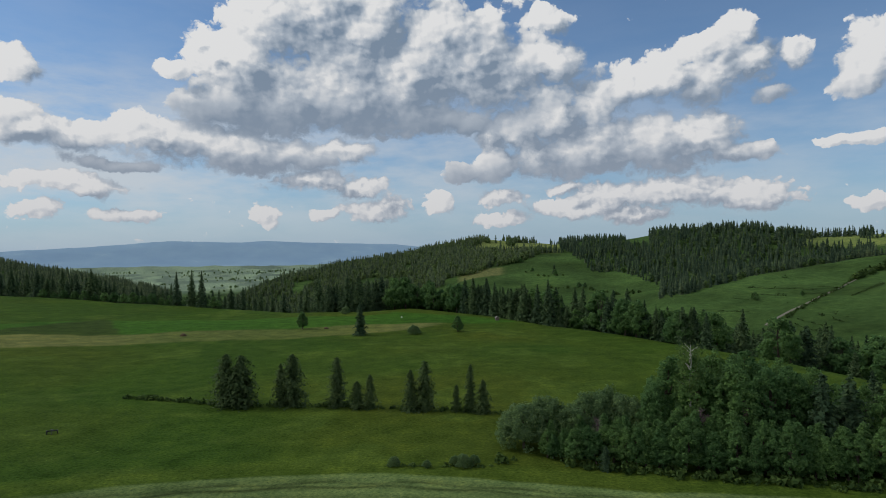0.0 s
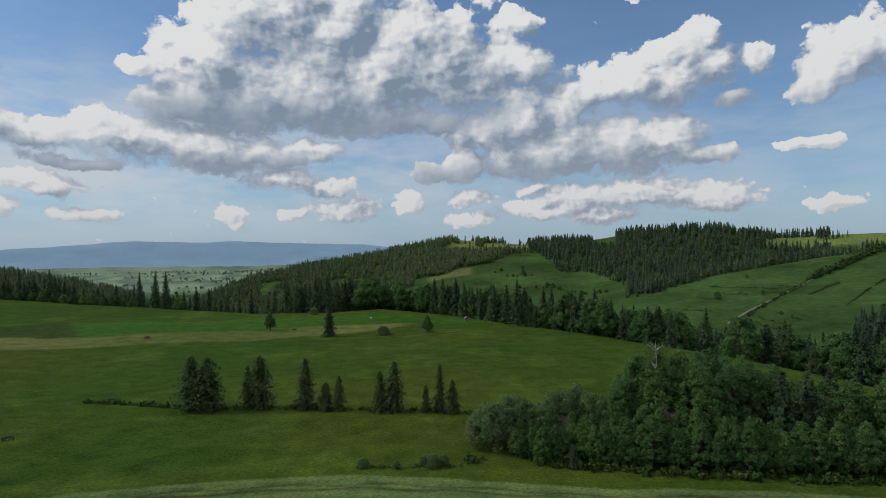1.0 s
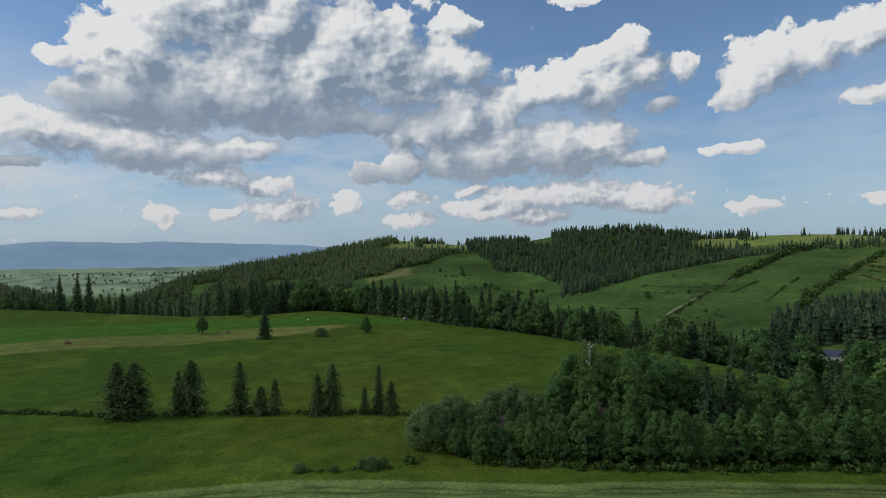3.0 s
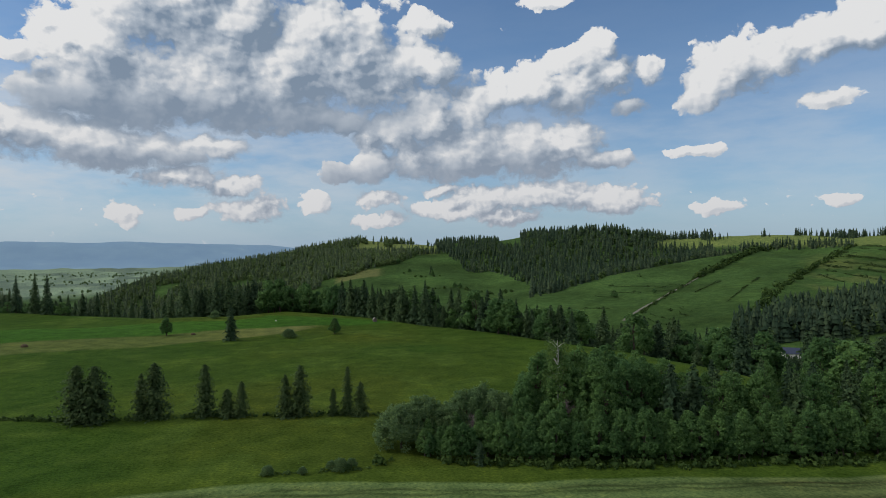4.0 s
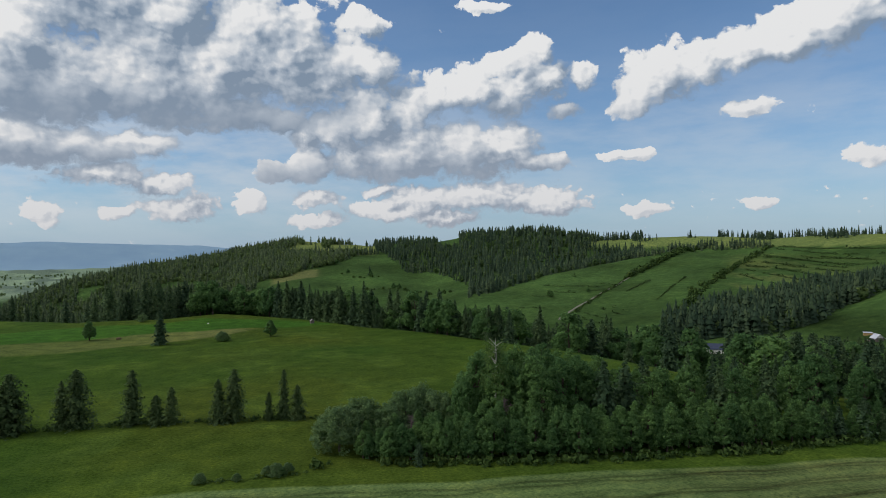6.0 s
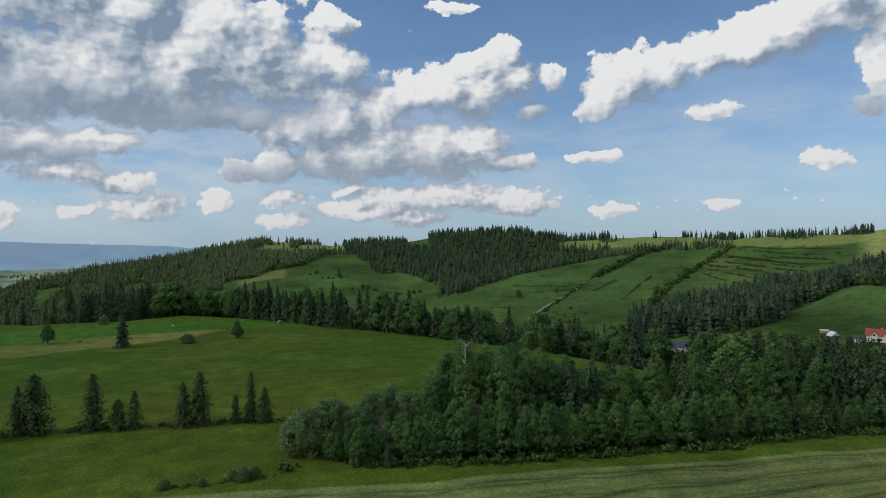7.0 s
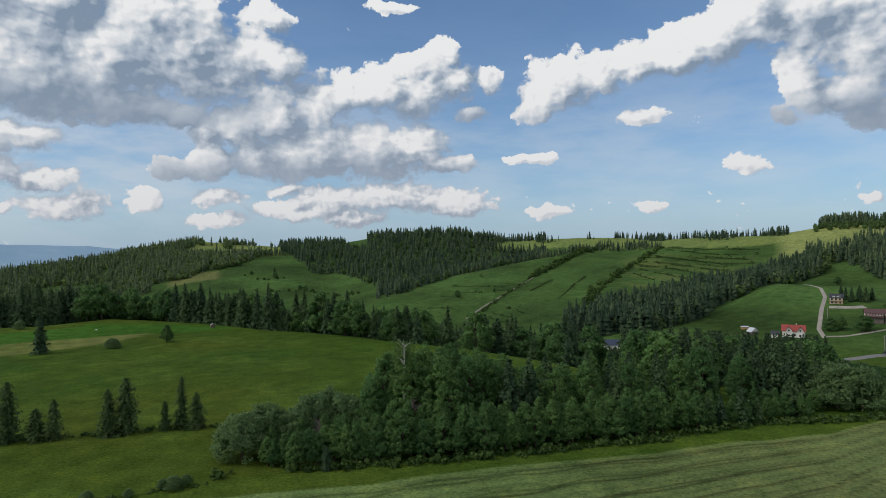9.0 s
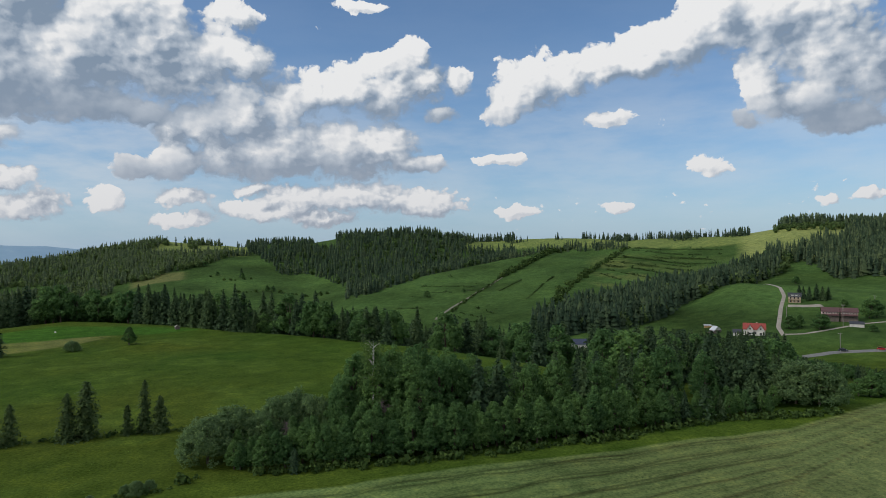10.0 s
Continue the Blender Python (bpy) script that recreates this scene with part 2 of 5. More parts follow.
def make_mesh(name, verts, faces, material, smooth=False, attributes=None, colors=None, normals=None):
    """A mesh from arrays; faces is an array (n, 3) or (n, 4), or a list of such arrays."""
    me = bpy.data.meshes.new(name)
    blocks = faces if isinstance(faces, list) else [faces]
    verts = np.asarray(verts, dtype=np.float32)
    loops = np.concatenate([b.ravel() for b in blocks]).astype(np.int32)
    totals = np.concatenate([np.full(len(b), b.shape[1]) for b in blocks]).astype(np.int32)
    starts = np.concatenate([[0], np.cumsum(totals)[:-1]]).astype(np.int32)
    me.vertices.add(len(verts))
    me.vertices.foreach_set("co", verts.ravel())
    me.loops.add(len(loops))
    me.loops.foreach_set("vertex_index", loops)
    me.polygons.add(len(totals))
    me.polygons.foreach_set("loop_start", starts)
    me.polygons.foreach_set("loop_total", totals)
    me.polygons.foreach_set("use_smooth", np.full(len(totals), smooth))
    me.update(calc_edges=True)
    for key, values in (attributes or {}).items():
        me.attributes.new(key, "FLOAT", "POINT").data.foreach_set("value", np.asarray(values, dtype=np.float32))
    for key, values in (colors or {}).items():
        rgba = np.ones((len(verts), 4), dtype=np.float32)
        rgba[:, :3] = values
        me.attributes.new(key, "FLOAT_COLOR", "POINT").data.foreach_set("color", rgba.ravel())
    me.materials.append(material)
    if normals is not None:
        me.normals_split_custom_set_from_vertices(np.asarray(normals, dtype=np.float32).tolist())
    return me


def part(name, bm, material, parent=None, label="", smooth=False):
    """Links a bmesh as one mesh object under its thing."""
    me = bpy.data.meshes.new(name)
    bm.to_mesh(me)
    bm.free()
    me.materials.append(material)
    if smooth:
        me.polygons.foreach_set("use_smooth", np.full(len(me.polygons), True))
    ob = new(name, me)
    ob.parent = parent
    return tagged(ob, label)


def join_blocks(blocks):
    """Joins (verts, faces) pairs whose faces have the same number of corners."""
    vs, fs, n = [], [], 0
    for v, f in blocks:
        vs.append(v)
        fs.append(f + n)
        n += len(v)
    return np.concatenate(vs), np.concatenate(fs)


# ------------------------------------------------------------------ materials
def nodes_of(name):
    m = bpy.data.materials.new(name)
    m.use_nodes = True
    return m, m.node_tree.nodes, m.node_tree.links, m.node_tree.nodes["Principled BSDF"]


def noise_node(nt, links, coords, scale, detail=4.0, rough=0.55, distort=0.0):
    n = nt.new("ShaderNodeTexNoise")
    n.inputs["Scale"].default_value, n.inputs["Detail"].default_value = scale, detail
    n.inputs["Roughness"].default_value, n.inputs["Distortion"].default_value = rough, distort
    links.new(coords, n.inputs["Vector"])
    return n.outputs["Fac"]


def ramp(nt, links, fac, stops):
    r = nt.new("ShaderNodeValToRGB")
    while len(r.color_ramp.elements) < len(stops):
        r.color_ramp.elements.new(0.5)
    for e, (at, c) in zip(r.color_ramp.elements, stops):
        e.position, e.color = at, (*c, 1) if len(c) == 3 else c
    links.new(fac, r.inputs[0])
    return r.outputs[0]


def mix_color(nt, links, fac, a, b, blend="MIX"):
    m = nt.new("ShaderNodeMix")
    m.data_type, m.blend_type = "RGBA", blend
    for value, socket in ((fac, m.inputs[0]), (a, m.inputs[6]), (b, m.inputs[7])):
        if isinstance(value, (int, float)):
            socket.default_value = value
        elif isinstance(value, tuple):
            socket.default_value = (*value, 1)
        else:
            links.new(value, socket)
    return m.outputs[2]


def plain(name, color, rough=0.8, other=None, scale=1.0, metal=0.0, bump=0.15):
    """A surface of one kind: its colour wanders to the other at two scales, with fine relief."""
    m, nt, links, bsdf = nodes_of(name)
    tex = nt.new("ShaderNodeTexCoord")
    other = other or tuple(c * 0.7 for c in color)
    big = noise_node(nt, links, tex.outputs["Object"], scale, 3)
    small = noise_node(nt, links, tex.outputs["Object"], scale * 11, 3)
    c = mix_color(nt, links, ramp(nt, links, big, [(0.35, (0, 0, 0)), (0.7, (1, 1, 1))]), color, other)
    c = mix_color(nt, links, 0.35, c, ramp(nt, links, small, [(0.3, (0.45,) * 3), (0.7, (1, 1, 1))]), "MULTIPLY")
    links.new(c, bsdf.inputs["Base Color"])
    bsdf.inputs["Roughness"].default_value, bsdf.inputs["Metallic"].default_value = rough, metal
    b = nt.new("ShaderNodeBump")
    b.inputs["Strength"].default_value = bump
    b.inputs["Distance"].default_value = 0.02
    links.new(small, b.inputs["Height"])
    links.new(b.outputs[0], bsdf.inputs["Normal"])
    return m


def grass_material(name, attribute="cover", tufts=1.0):
    """Grassland: the colour of the cover, varied over tens of metres, metres and blades."""
    m, nt, links, bsdf = nodes_of(name)
    tex = nt.new("ShaderNodeTexCoord")
    at = nt.new("ShaderNodeAttribute")
    at.attribute_name = attribute
    pos = tex.outputs["Object"]
    wide = noise_node(nt, links, pos, 0.018, 4, 0.6, 0.6)
    mid = noise_node(nt, links, pos, 0.16, 5, 0.65)
    fine = noise_node(nt, links, pos, 1.7, 4, 0.7)
    c = mix_color(nt, links, 1.0, at.outputs["Color"], ramp(nt, links, wide, [(0.3, (0.84, 0.86, 0.86)), (0.5, (1, 1, 1)), (0.72, (1.16, 1.1, 1.0))]), "MULTIPLY")
    c = mix_color(nt, links, 1.0, c, ramp(nt, links, mid, [(0.28, (0.62, 0.68, 0.62)), (0.52, (1, 1, 1)), (0.75, (1.45, 1.32, 1.15))]), "MULTIPLY")
    c = mix_color(nt, links, tufts, c, ramp(nt, links, fine, [(0.25, (0.42, 0.5, 0.42)), (0.5, (1, 1, 1)), (0.78, (1.7, 1.5, 1.3))]), "MULTIPLY")
    links.new(c, bsdf.inputs["Base Color"])
    bsdf.inputs["Roughness"].default_value = 0.95
    bsdf.inputs["Specular IOR Level"].default_value = 0.02
    b = nt.new("ShaderNodeBump")
    b.inputs["Strength"].default_value, b.inputs["Distance"].default_value = 0.6, 0.35
    links.new(fine, b.inputs["Height"])
    links.new(b.outputs[0], bsdf.inputs["Normal"])
    return m


def leaf_material(name, dark, light, through=0.25, tone=False):
    """Foliage: its green differs from tree to tree and from spray to spray; some light passes through."""
    m, nt, links, bsdf = nodes_of(name)
    geo = nt.new("ShaderNodeNewGeometry")
    info = nt.new("ShaderNodeObjectInfo")
    if tone:
        at = nt.new("ShaderNodeAttribute")
        at.attribute_name = "tone"
        who = at.outputs["Fac"]
    else:
        who = info.outputs["Random"]
    c = mix_color(nt, links, who, dark, light)
    spray = ramp(nt, links, geo.outputs["Random Per Island"], [(0.0, (0.62, 0.68, 0.62)), (0.6, (1, 1, 1)), (1.0, (1.45, 1.35, 1.1))])
    c = mix_color(nt, links, 1.0, c, spray, "MULTIPLY")
    links.new(c, bsdf.inputs["Base Color"])
    bsdf.inputs["Roughness"].default_value = 0.7
    bsdf.inputs["Specular IOR Level"].default_value = 0.06
    trans = nt.new("ShaderNodeBsdfTranslucent")
    links.new(c, trans.inputs["Color"])
    mix = nt.new("ShaderNodeMixShader")
    mix.inputs[0].default_value = through
    links.new(bsdf.outputs[0], mix.inputs[1])
    links.new(trans.outputs[0], mix.inputs[2])
    links.new(mix.outputs[0], nt["Material Output"].inputs["Surface"])
    return m


MAT_GROUND = grass_material("meadow_grass")
MAT_SPRUCE = leaf_material("spruce_needles", (0.05, 0.09, 0.05), (0.085, 0.138, 0.062), 0.3)
MAT_BROAD = leaf_material("broad_leaves", (0.08, 0.165, 0.062), (0.135, 0.245, 0.082), 0.5)
MAT_WILLOW = leaf_material("willow_leaves", (0.125, 0.205, 0.09), (0.15, 0.235, 0.105), 0.5)
MAT_BIRCH_LEAF = leaf_material("birch_leaves", (0.11, 0.185, 0.06), (0.13, 0.205, 0.065), 0.45)
# far foliage: greens lightened in the colour to stand in for haze and sun
MAT_WOODS = leaf_material("hazed_far_needles", (0.042, 0.074, 0.046), (0.11, 0.152, 0.078), 0.3, True)
MAT_WOODS_BROAD = leaf_material("hazed_far_leaves", (0.075, 0.13, 0.045), (0.13, 0.19, 0.07), 0.35, True)
MAT_BARK = plain("grey_brown_bark", (0.11, 0.085, 0.06), 0.95, (0.06, 0.05, 0.04), 2.0)
MAT_BIRCH = plain("white_birch_bark", (0.62, 0.6, 0.55), 0.8, (0.3, 0.28, 0.25), 1.5)
MAT_SHRUB = leaf_material("shrub_leaves", (0.04, 0.075, 0.022), (0.075, 0.125, 0.035), 0.25, True)
MAT_HAY = leaf_material("drying_hay", (0.05, 0.078, 0.03), (0.09, 0.12, 0.05), 0.1, True)
MAT_TWIG = plain("dead_twigs", (0.16, 0.12, 0.12), 0.95, (0.1, 0.075, 0.075), 2.0)
MAT_GRAVEL = plain("pale_gravel", (0.36, 0.33, 0.28), 0.95, (0.26, 0.23, 0.19), 0.3)
MAT_ASPHALT = plain("grey_asphalt", (0.2, 0.2, 0.19), 0.9, (0.15, 0.15, 0.15), 0.4)
MAT_WHITE = plain("white_plaster", (0.72, 0.7, 0.66), 0.85, (0.6, 0.58, 0.54), 0.5)
MAT_CREAM = plain("cream_plaster", (0.62, 0.5, 0.36), 0.85, (0.5, 0.4, 0.28), 0.5)
MAT_RED_ROOF = plain("red_roof_tiles", (0.33, 0.06, 0.045), 0.75, (0.25, 0.05, 0.04), 0.6)
MAT_BROWN_ROOF = plain("brown_red_roof_sheet", (0.12, 0.055, 0.055), 0.6, (0.085, 0.045, 0.045), 0.6)
MAT_DARK_ROOF = plain("dark_grey_roof", (0.045, 0.05, 0.06), 0.55, (0.03, 0.034, 0.045), 0.6)
MAT_BLUE_ROOF = plain("dark_blue_roof_sheet", (0.04, 0.055, 0.1), 0.45, (0.03, 0.04, 0.08), 0.6)
MAT_PALE_ROOF = plain("pale_sheet_roof", (0.6, 0.62, 0.66), 0.4, (0.5, 0.52, 0.56), 0.6)
MAT_TIMBER = plain("weathered_timber", (0.17, 0.14, 0.12), 0.9, (0.1, 0.085, 0.075), 0.8)
MAT_FRESH = plain("honey_timber", (0.5, 0.33, 0.14), 0.8, (0.38, 0.24, 0.1), 0.8)
MAT_PINK = plain("pink_white_cladding", (0.72, 0.52, 0.5), 0.8, (0.6, 0.42, 0.4), 0.8)
MAT_PANE = plain("dark_window_pane", (0.03, 0.035, 0.045), 0.12, (0.02, 0.025, 0.03), 1.0)
MAT_POLE = plain("grey_wooden_pole", (0.3, 0.28, 0.25), 0.9, (0.22, 0.2, 0.18), 1.0)
MAT_CAR_RED = plain("red_car_paint", (0.45, 0.03, 0.03), 0.3, (0.4, 0.03, 0.03), 1.0, bump=0.0)
MAT_CAR_DARK = plain("dark_car_paint", (0.03, 0.035, 0.045), 0.3, (0.025, 0.03, 0.04), 1.0, bump=0.0)
MAT_TYRE = plain("black_tyre", (0.02, 0.02, 0.02), 0.9)
MAT_IRON = plain("dark_iron", (0.035, 0.035, 0.04), 0.6, metal=0.3)
MAT_BROWN_HAY = plain("old_brown_hay", (0.12, 0.085, 0.045), 1.0, (0.08, 0.06, 0.03), 1.5)
MAT_TRACK = plain("trodden_gravel", (0.2, 0.185, 0.14), 0.95, (0.13, 0.13, 0.08), 0.3)
MAT_BANK = leaf_material("bank_scrub", (0.03, 0.055, 0.02), (0.055, 0.09, 0.03), 0.15, True)
MAT_TUFT = leaf_material("meadow_blades", (0.07, 0.135, 0.026), (0.1, 0.16, 0.035), 0.5, True)
MAT_LIGHT_SPRUCE = leaf_material("ragged_spruce_needles", (0.062, 0.1, 0.042), (0.088, 0.135, 0.054), 0.3)

# ------------------------------------------------------------------ the lie of the land
# Lines of the relief as bearing (degrees) against distance and height (metres).
BEARING = np.array([-60, -36, -28, -20, -14, -8, -3, 4, 10, 16, 20, 26, 32, 38, 45, 50, 54, 58, 62, 70, 90.0])
EDGE_R = [620, 610, 521, 430, 385, 375, 385, 345, 300, 275, 256, 235, 215, 195, 180, 172, 168, 172, 180, 190, 200]
EDGE_Z = [5, 5, 0, 0, 0, 0, 0, 0, 0, 0, 0, 0, 0, 0, 0, 0, 0, 0, 0, 0, 0]
VALE_R = [900, 850, 760, 650, 560, 540, 540, 520, 480, 450, 420, 390, 360, 330, 320, 320, 325, 335, 345, 360, 400]
VALE_Z = [-40, -40, -45, -45, -45, -45, -45, -42, -40, -38, -36, -34, -32, -30, -27, -24, -22, -20, -19, -18, -18]
SPUR_R = [1100, 1100, 1150, 900, 900, 850, 800, 800, 800, 780, 600, 720, 860, 960, 700, 600, 560, 540, 520, 520, 520]
SPUR_Z = [10, 0, -35, -70, -50, -40, -35, -10, -12, -15, -13, 4, 17, 34, 6, -1, 8, 7, 4, 4, 0]
DIP_R = [1200, 1200, 1275, 1050, 1000, 950, 950, 950, 1000, 950, 720, 850, 960, 1040, 820, 680, 640, 640, 620, 620, 600]
DIP_Z = [20, 15, -27, -75, -45, -30, -20, 5, 16, -6, -10, -2, 8, 30, 20, -8, 0, 2, 3, 3, 0]
CREST_R = [1350, 1300, 1400, 1100, 1200, 1250, 1300, 1350, 1350, 1200, 1150, 1100, 1150, 1150, 1050, 1000, 1000, 1000, 1000, 1000, 1000]
CREST_Z = [30, 23, -19, -59, -11, 12, 29, 60, 49, 54, 66, 67, 53, 57, 51, 52, 56, 67, 65, 60, 50]


def relief_grid():
    az = np.arange(-180, 180, 0.3)
    rr = np.geomspace(8, 4300, 420)
    b = np.concatenate([[-180], BEARING, [180]])

    def along(values):
        v = np.asarray(values, dtype=float)
        ends = (v[0] + v[-1]) / 2
        return np.interp(az, b, np.concatenate([[ends], v, [ends]]))

    far = np.interp(az, [-60, -25, -14, -6, 10, 60], [-60, -88, -88, -70, -50, -50])
    lines = [(np.full(len(az), 8.0), np.zeros(len(az))), (along(EDGE_R), along(EDGE_Z)), (along(VALE_R), along(VALE_Z)),
             (along(SPUR_R), along(SPUR_Z)), (along(DIP_R), along(DIP_Z)), (along(CREST_R), along(CREST_Z)),
             (along(CREST_R) + 650, far), (np.full(len(az), 3800.0), np.full(len(az), -66.0)), (np.full(len(az), 4300.0), np.full(len(az), -30.0))]
    z = np.empty((len(az), len(rr)))
    for i in range(len(az)):
        z[i] = np.interp(rr, [d[i] for d, _ in lines], [h[i] for _, h in lines])

    def smooth(a, sigma, axis, mode):
        k = np.exp(-0.5 * (np.arange(-3 * int(sigma + 1), 3 * int(sigma + 1) + 1) / sigma) ** 2)
        k /= k.sum()
        n = len(k) // 2
        pad = [(n, n) if ax == axis else (0, 0) for ax in (0, 1)]
        return np.apply_along_axis(lambda q: np.convolve(q, k, "valid"), axis, np.pad(a, pad, mode=mode))

    z = smooth(z, 4.0, 0, "wrap")
    z = smooth(z, 2.2, 1, "edge")
    # keep the crests where the lines put them
    for (d, h), width in ((lines[1], 30), (lines[3], 60), (lines[5], 110)):
        now = np.array([np.interp(d[i], rr, z[i]) for i in range(len(az))])
        z += (h - now)[:, None] * np.exp(-((rr[None, :] - d[:, None]) / width) ** 2)
    return az, rr, z


G_AZ, G_R, G_Z = relief_grid()
LOG_R0, LOG_STEP = math.log(G_R[0]), math.log(G_R[1] / G_R[0])


def undulation(x, y):
    r = np.hypot(x, y)
    return 0.35 * flat_noise(x, y, 45, 3, 5) + np.clip((r - 250) / 900, 0, 1) * 2.6 * flat_noise(x, y, 120, 3, 9)


def ground(x, y):
    """Height of the land at x, y (numbers or arrays)."""
    x, y = np.asarray(x, dtype=float), np.asarray(y, dtype=float)
    r = np.maximum(np.hypot(x, y), G_R[0] * 1.001)
    i = (np.degrees(np.arctan2(x, y)) + 180) / 0.3
    j = np.clip((np.log(r) - LOG_R0) / LOG_STEP, 0, len(G_R) - 1.001)
    i0, j0 = np.floor(i).astype(int), np.floor(j).astype(int)
    u, v = i - i0, j - j0
    n = len(G_AZ)
    z = (G_Z[i0 % n, j0] * (1 - u) + G_Z[(i0 + 1) % n, j0] * u) * (1 - v) + (G_Z[i0 % n, j0 + 1] * (1 - u) + G_Z[(i0 + 1) % n, j0 + 1] * u) * v
    return z + undulation(x, y)


def spot(az, r, sink=0.0):
    x, y = polar(az, r)
    return float(x), float(y), float(ground(x, y)) - sink


def line_r(values, az):
    return np.interp(az, BEARING, values)


def slope_angle(az, r):
    """Height of the land over the camera's level, in degrees, as seen from the camera."""
    x, y = polar(az, r)
    return np.degrees(np.arctan2(ground(x, y) - EYE, r))


# grass of the different fields
GREEN, OLIVE, BRIGHT, PALE, MOWN = (0.041, 0.083, 0.0125), (0.062, 0.09, 0.0135), (0.044, 0.112, 0.016), (0.15, 0.165, 0.055), (0.118, 0.172, 0.058)
MOWN_AZ = [-50, -32, -28.3, -19.5, -11.8, 5.9, 15.9, 18.6, 34.2, 44.3, 53.5, 57.6, 60.7, 63.9, 75]
MOWN_R = [118, 110.6, 110.6, 106.8, 104, 99, 98, 98.4, 107, 119, 135.6, 145, 160, 180, 230]


def between(v, lo, hi, soft):
    return np.clip((v - lo) / soft + 0.5, 0, 1) * np.clip((hi - v) / soft + 0.5, 0, 1)


def build_ground():
    az = np.concatenate([np.arange(-180, -42, 3.0), np.arange(-42, 70, 0.4), np.arange(70, 180, 3.0)])
    rr = np.concatenate([np.geomspace(10, 84, 24), np.geomspace(85, 190, 210), np.geomspace(191, 420, 130), np.geomspace(423, 4250, 140)])
    A, R = np.meshgrid(az, rr, indexing="ij")
    X, Y = polar(A, R)
    Z = ground(X, Y)
    na, nr = A.shape
    verts = np.concatenate([np.stack([X, Y, Z], -1).reshape(-1, 3), [[0, 0, float(ground(0, 0.1))]]])
    i, j = np.meshgrid(np.arange(na), np.arange(nr - 1), indexing="ij")
    k = (i + 1) % na
    quads = np.stack([i * nr + j, i * nr + j + 1, k * nr + j + 1, k * nr + j], -1).reshape(-1, 4)
    fan = np.stack([np.full(na, na * nr), np.arange(na) * nr, ((np.arange(na) + 1) % na) * nr], -1)
    n1 = flat_noise(X, Y, 70, 3, 21)
    n2 = flat_noise(X, Y, 14, 3, 22)
    col = np.empty((na, nr, 3))
    col[:] = GREEN

    def lay(color, weight):
        nonlocal col
        w = np.clip(weight, 0, 1)[..., None]
        col = col * (1 - w) + np.asarray(color) * w

    lay(OLIVE, n1 * 0.7 + 0.3)
    lay((0.07, 0.115, 0.02), np.clip((n2 - 0.25) * 1.4, 0, 0.6) * (R < 420))
    # the hay strip, the young green strip and the uncut wedge on the plateau
    green_lo = np.interp(A, [-36, -28.6, -23, -13.7, -7.6, -1.3, 5], [326, 316, 315, 305, 310, 312, 309])
    green_hi = np.interp(A, [-36, -28.2, -18.5, -13.7, -7.6, -4.5, 0.8, 5.5], [375, 382, 355, 354, 346, 360, 342, 318])
    lay(BRIGHT, between(R + 2 * n2, green_lo, green_hi, 4) * (A < 6.5))
    pale_lo = np.interp(A, [-36, -28.2, -22.6, -13.7, -8.1, -2.6, 0], [283, 282, 280, 272, 281, 290, 306])
    lay(PALE, between(R + 2 * n2, pale_lo, green_lo, 4) * np.clip((1 - A) / 3, 0, 1) * (0.75 + 0.3 * n1))
    wedge_hi = np.interp(A, [-37, -32.1, -28.5, -27.8], [335, 370, 388, 318])
    wedge_lo = np.interp(A, [-37, -30.2, -27.6], [330, 313, 317])
    lay((0.04, 0.068, 0.016), between(R + 4 * n2, wedge_lo, wedge_hi, 5) * (A < -27.5))
    # the mown hayfield below the copse, cut in swaths along its edge
    edge = np.interp(A, MOWN_AZ, MOWN_R)
    swath = 0.5 + 0.5 * np.sin((edge - R) * 2 * np.pi / 3.4 + 0.8 * n2)
    tracks = sum(np.exp(-(((edge - R) * (1 + 0.004 * (A - 20)) - off + 0.4 * np.sin(A * 0.7 + off)) / 0.5) ** 2) for off in (3.4, 4.9, 11.8, 13.2, 20.5, 22, 29.4, 38, 39.5, 48))
    mown = np.array(MOWN) * (0.84 + 0.2 * swath + 0.22 * n1 + 0.1 * n2 - 0.46 * tracks)[..., None]
    mown = mown + np.array((0.03, 0.02, 0.012)) * np.clip((A - 30) / 30, 0, 1)[..., None]
    lay(mown, np.clip((edge - R + 0.5 * n2) / 0.8 + 0.5, 0, 1))
    lay((0.068, 0.108, 0.016), between(R, edge + 0.3, edge + 7, 3) * 0.6)
    # the open hillsides beyond the valley
    hill = np.clip((R - line_r(VALE_R, A)) / 60, 0, 1)
    lay(np.array((0.056, 0.106, 0.03)) * (0.92 + 0.3 * n1 + 0.12 * n2)[..., None], hill)
    strips = cell_hash(np.floor(R / 26 + A * 0.35).astype(np.int64), np.floor(A / 9).astype(np.int64), np.zeros_like(A, dtype=np.int64), 9)
    lay(np.array((0.11, 0.14, 0.045)), hill * between(A, 42, 55, 1.5) * between(R, 620, 960, 30) * np.clip(strips * 1.5 - 0.6, 0, 0.85))
    # sunlight on the upper pastures, painted as brighter yellow-green grass
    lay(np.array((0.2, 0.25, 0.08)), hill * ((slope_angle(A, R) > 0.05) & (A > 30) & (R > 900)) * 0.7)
    lay(np.array((0.25, 0.29, 0.1)), hill * between(A, 54.2, 75, 1.0) * between(R, 770, 1100, 40) * 0.85)
    lay(np.array((0.13, 0.145, 0.055)), between(A, 1.5, 5.5, 0.4) * between(R, 900, 980, 10))
    # glades under the crest: their sunlight is laid on as a lighter green
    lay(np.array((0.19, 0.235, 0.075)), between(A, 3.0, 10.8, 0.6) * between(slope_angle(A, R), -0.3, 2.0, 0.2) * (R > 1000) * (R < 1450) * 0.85)
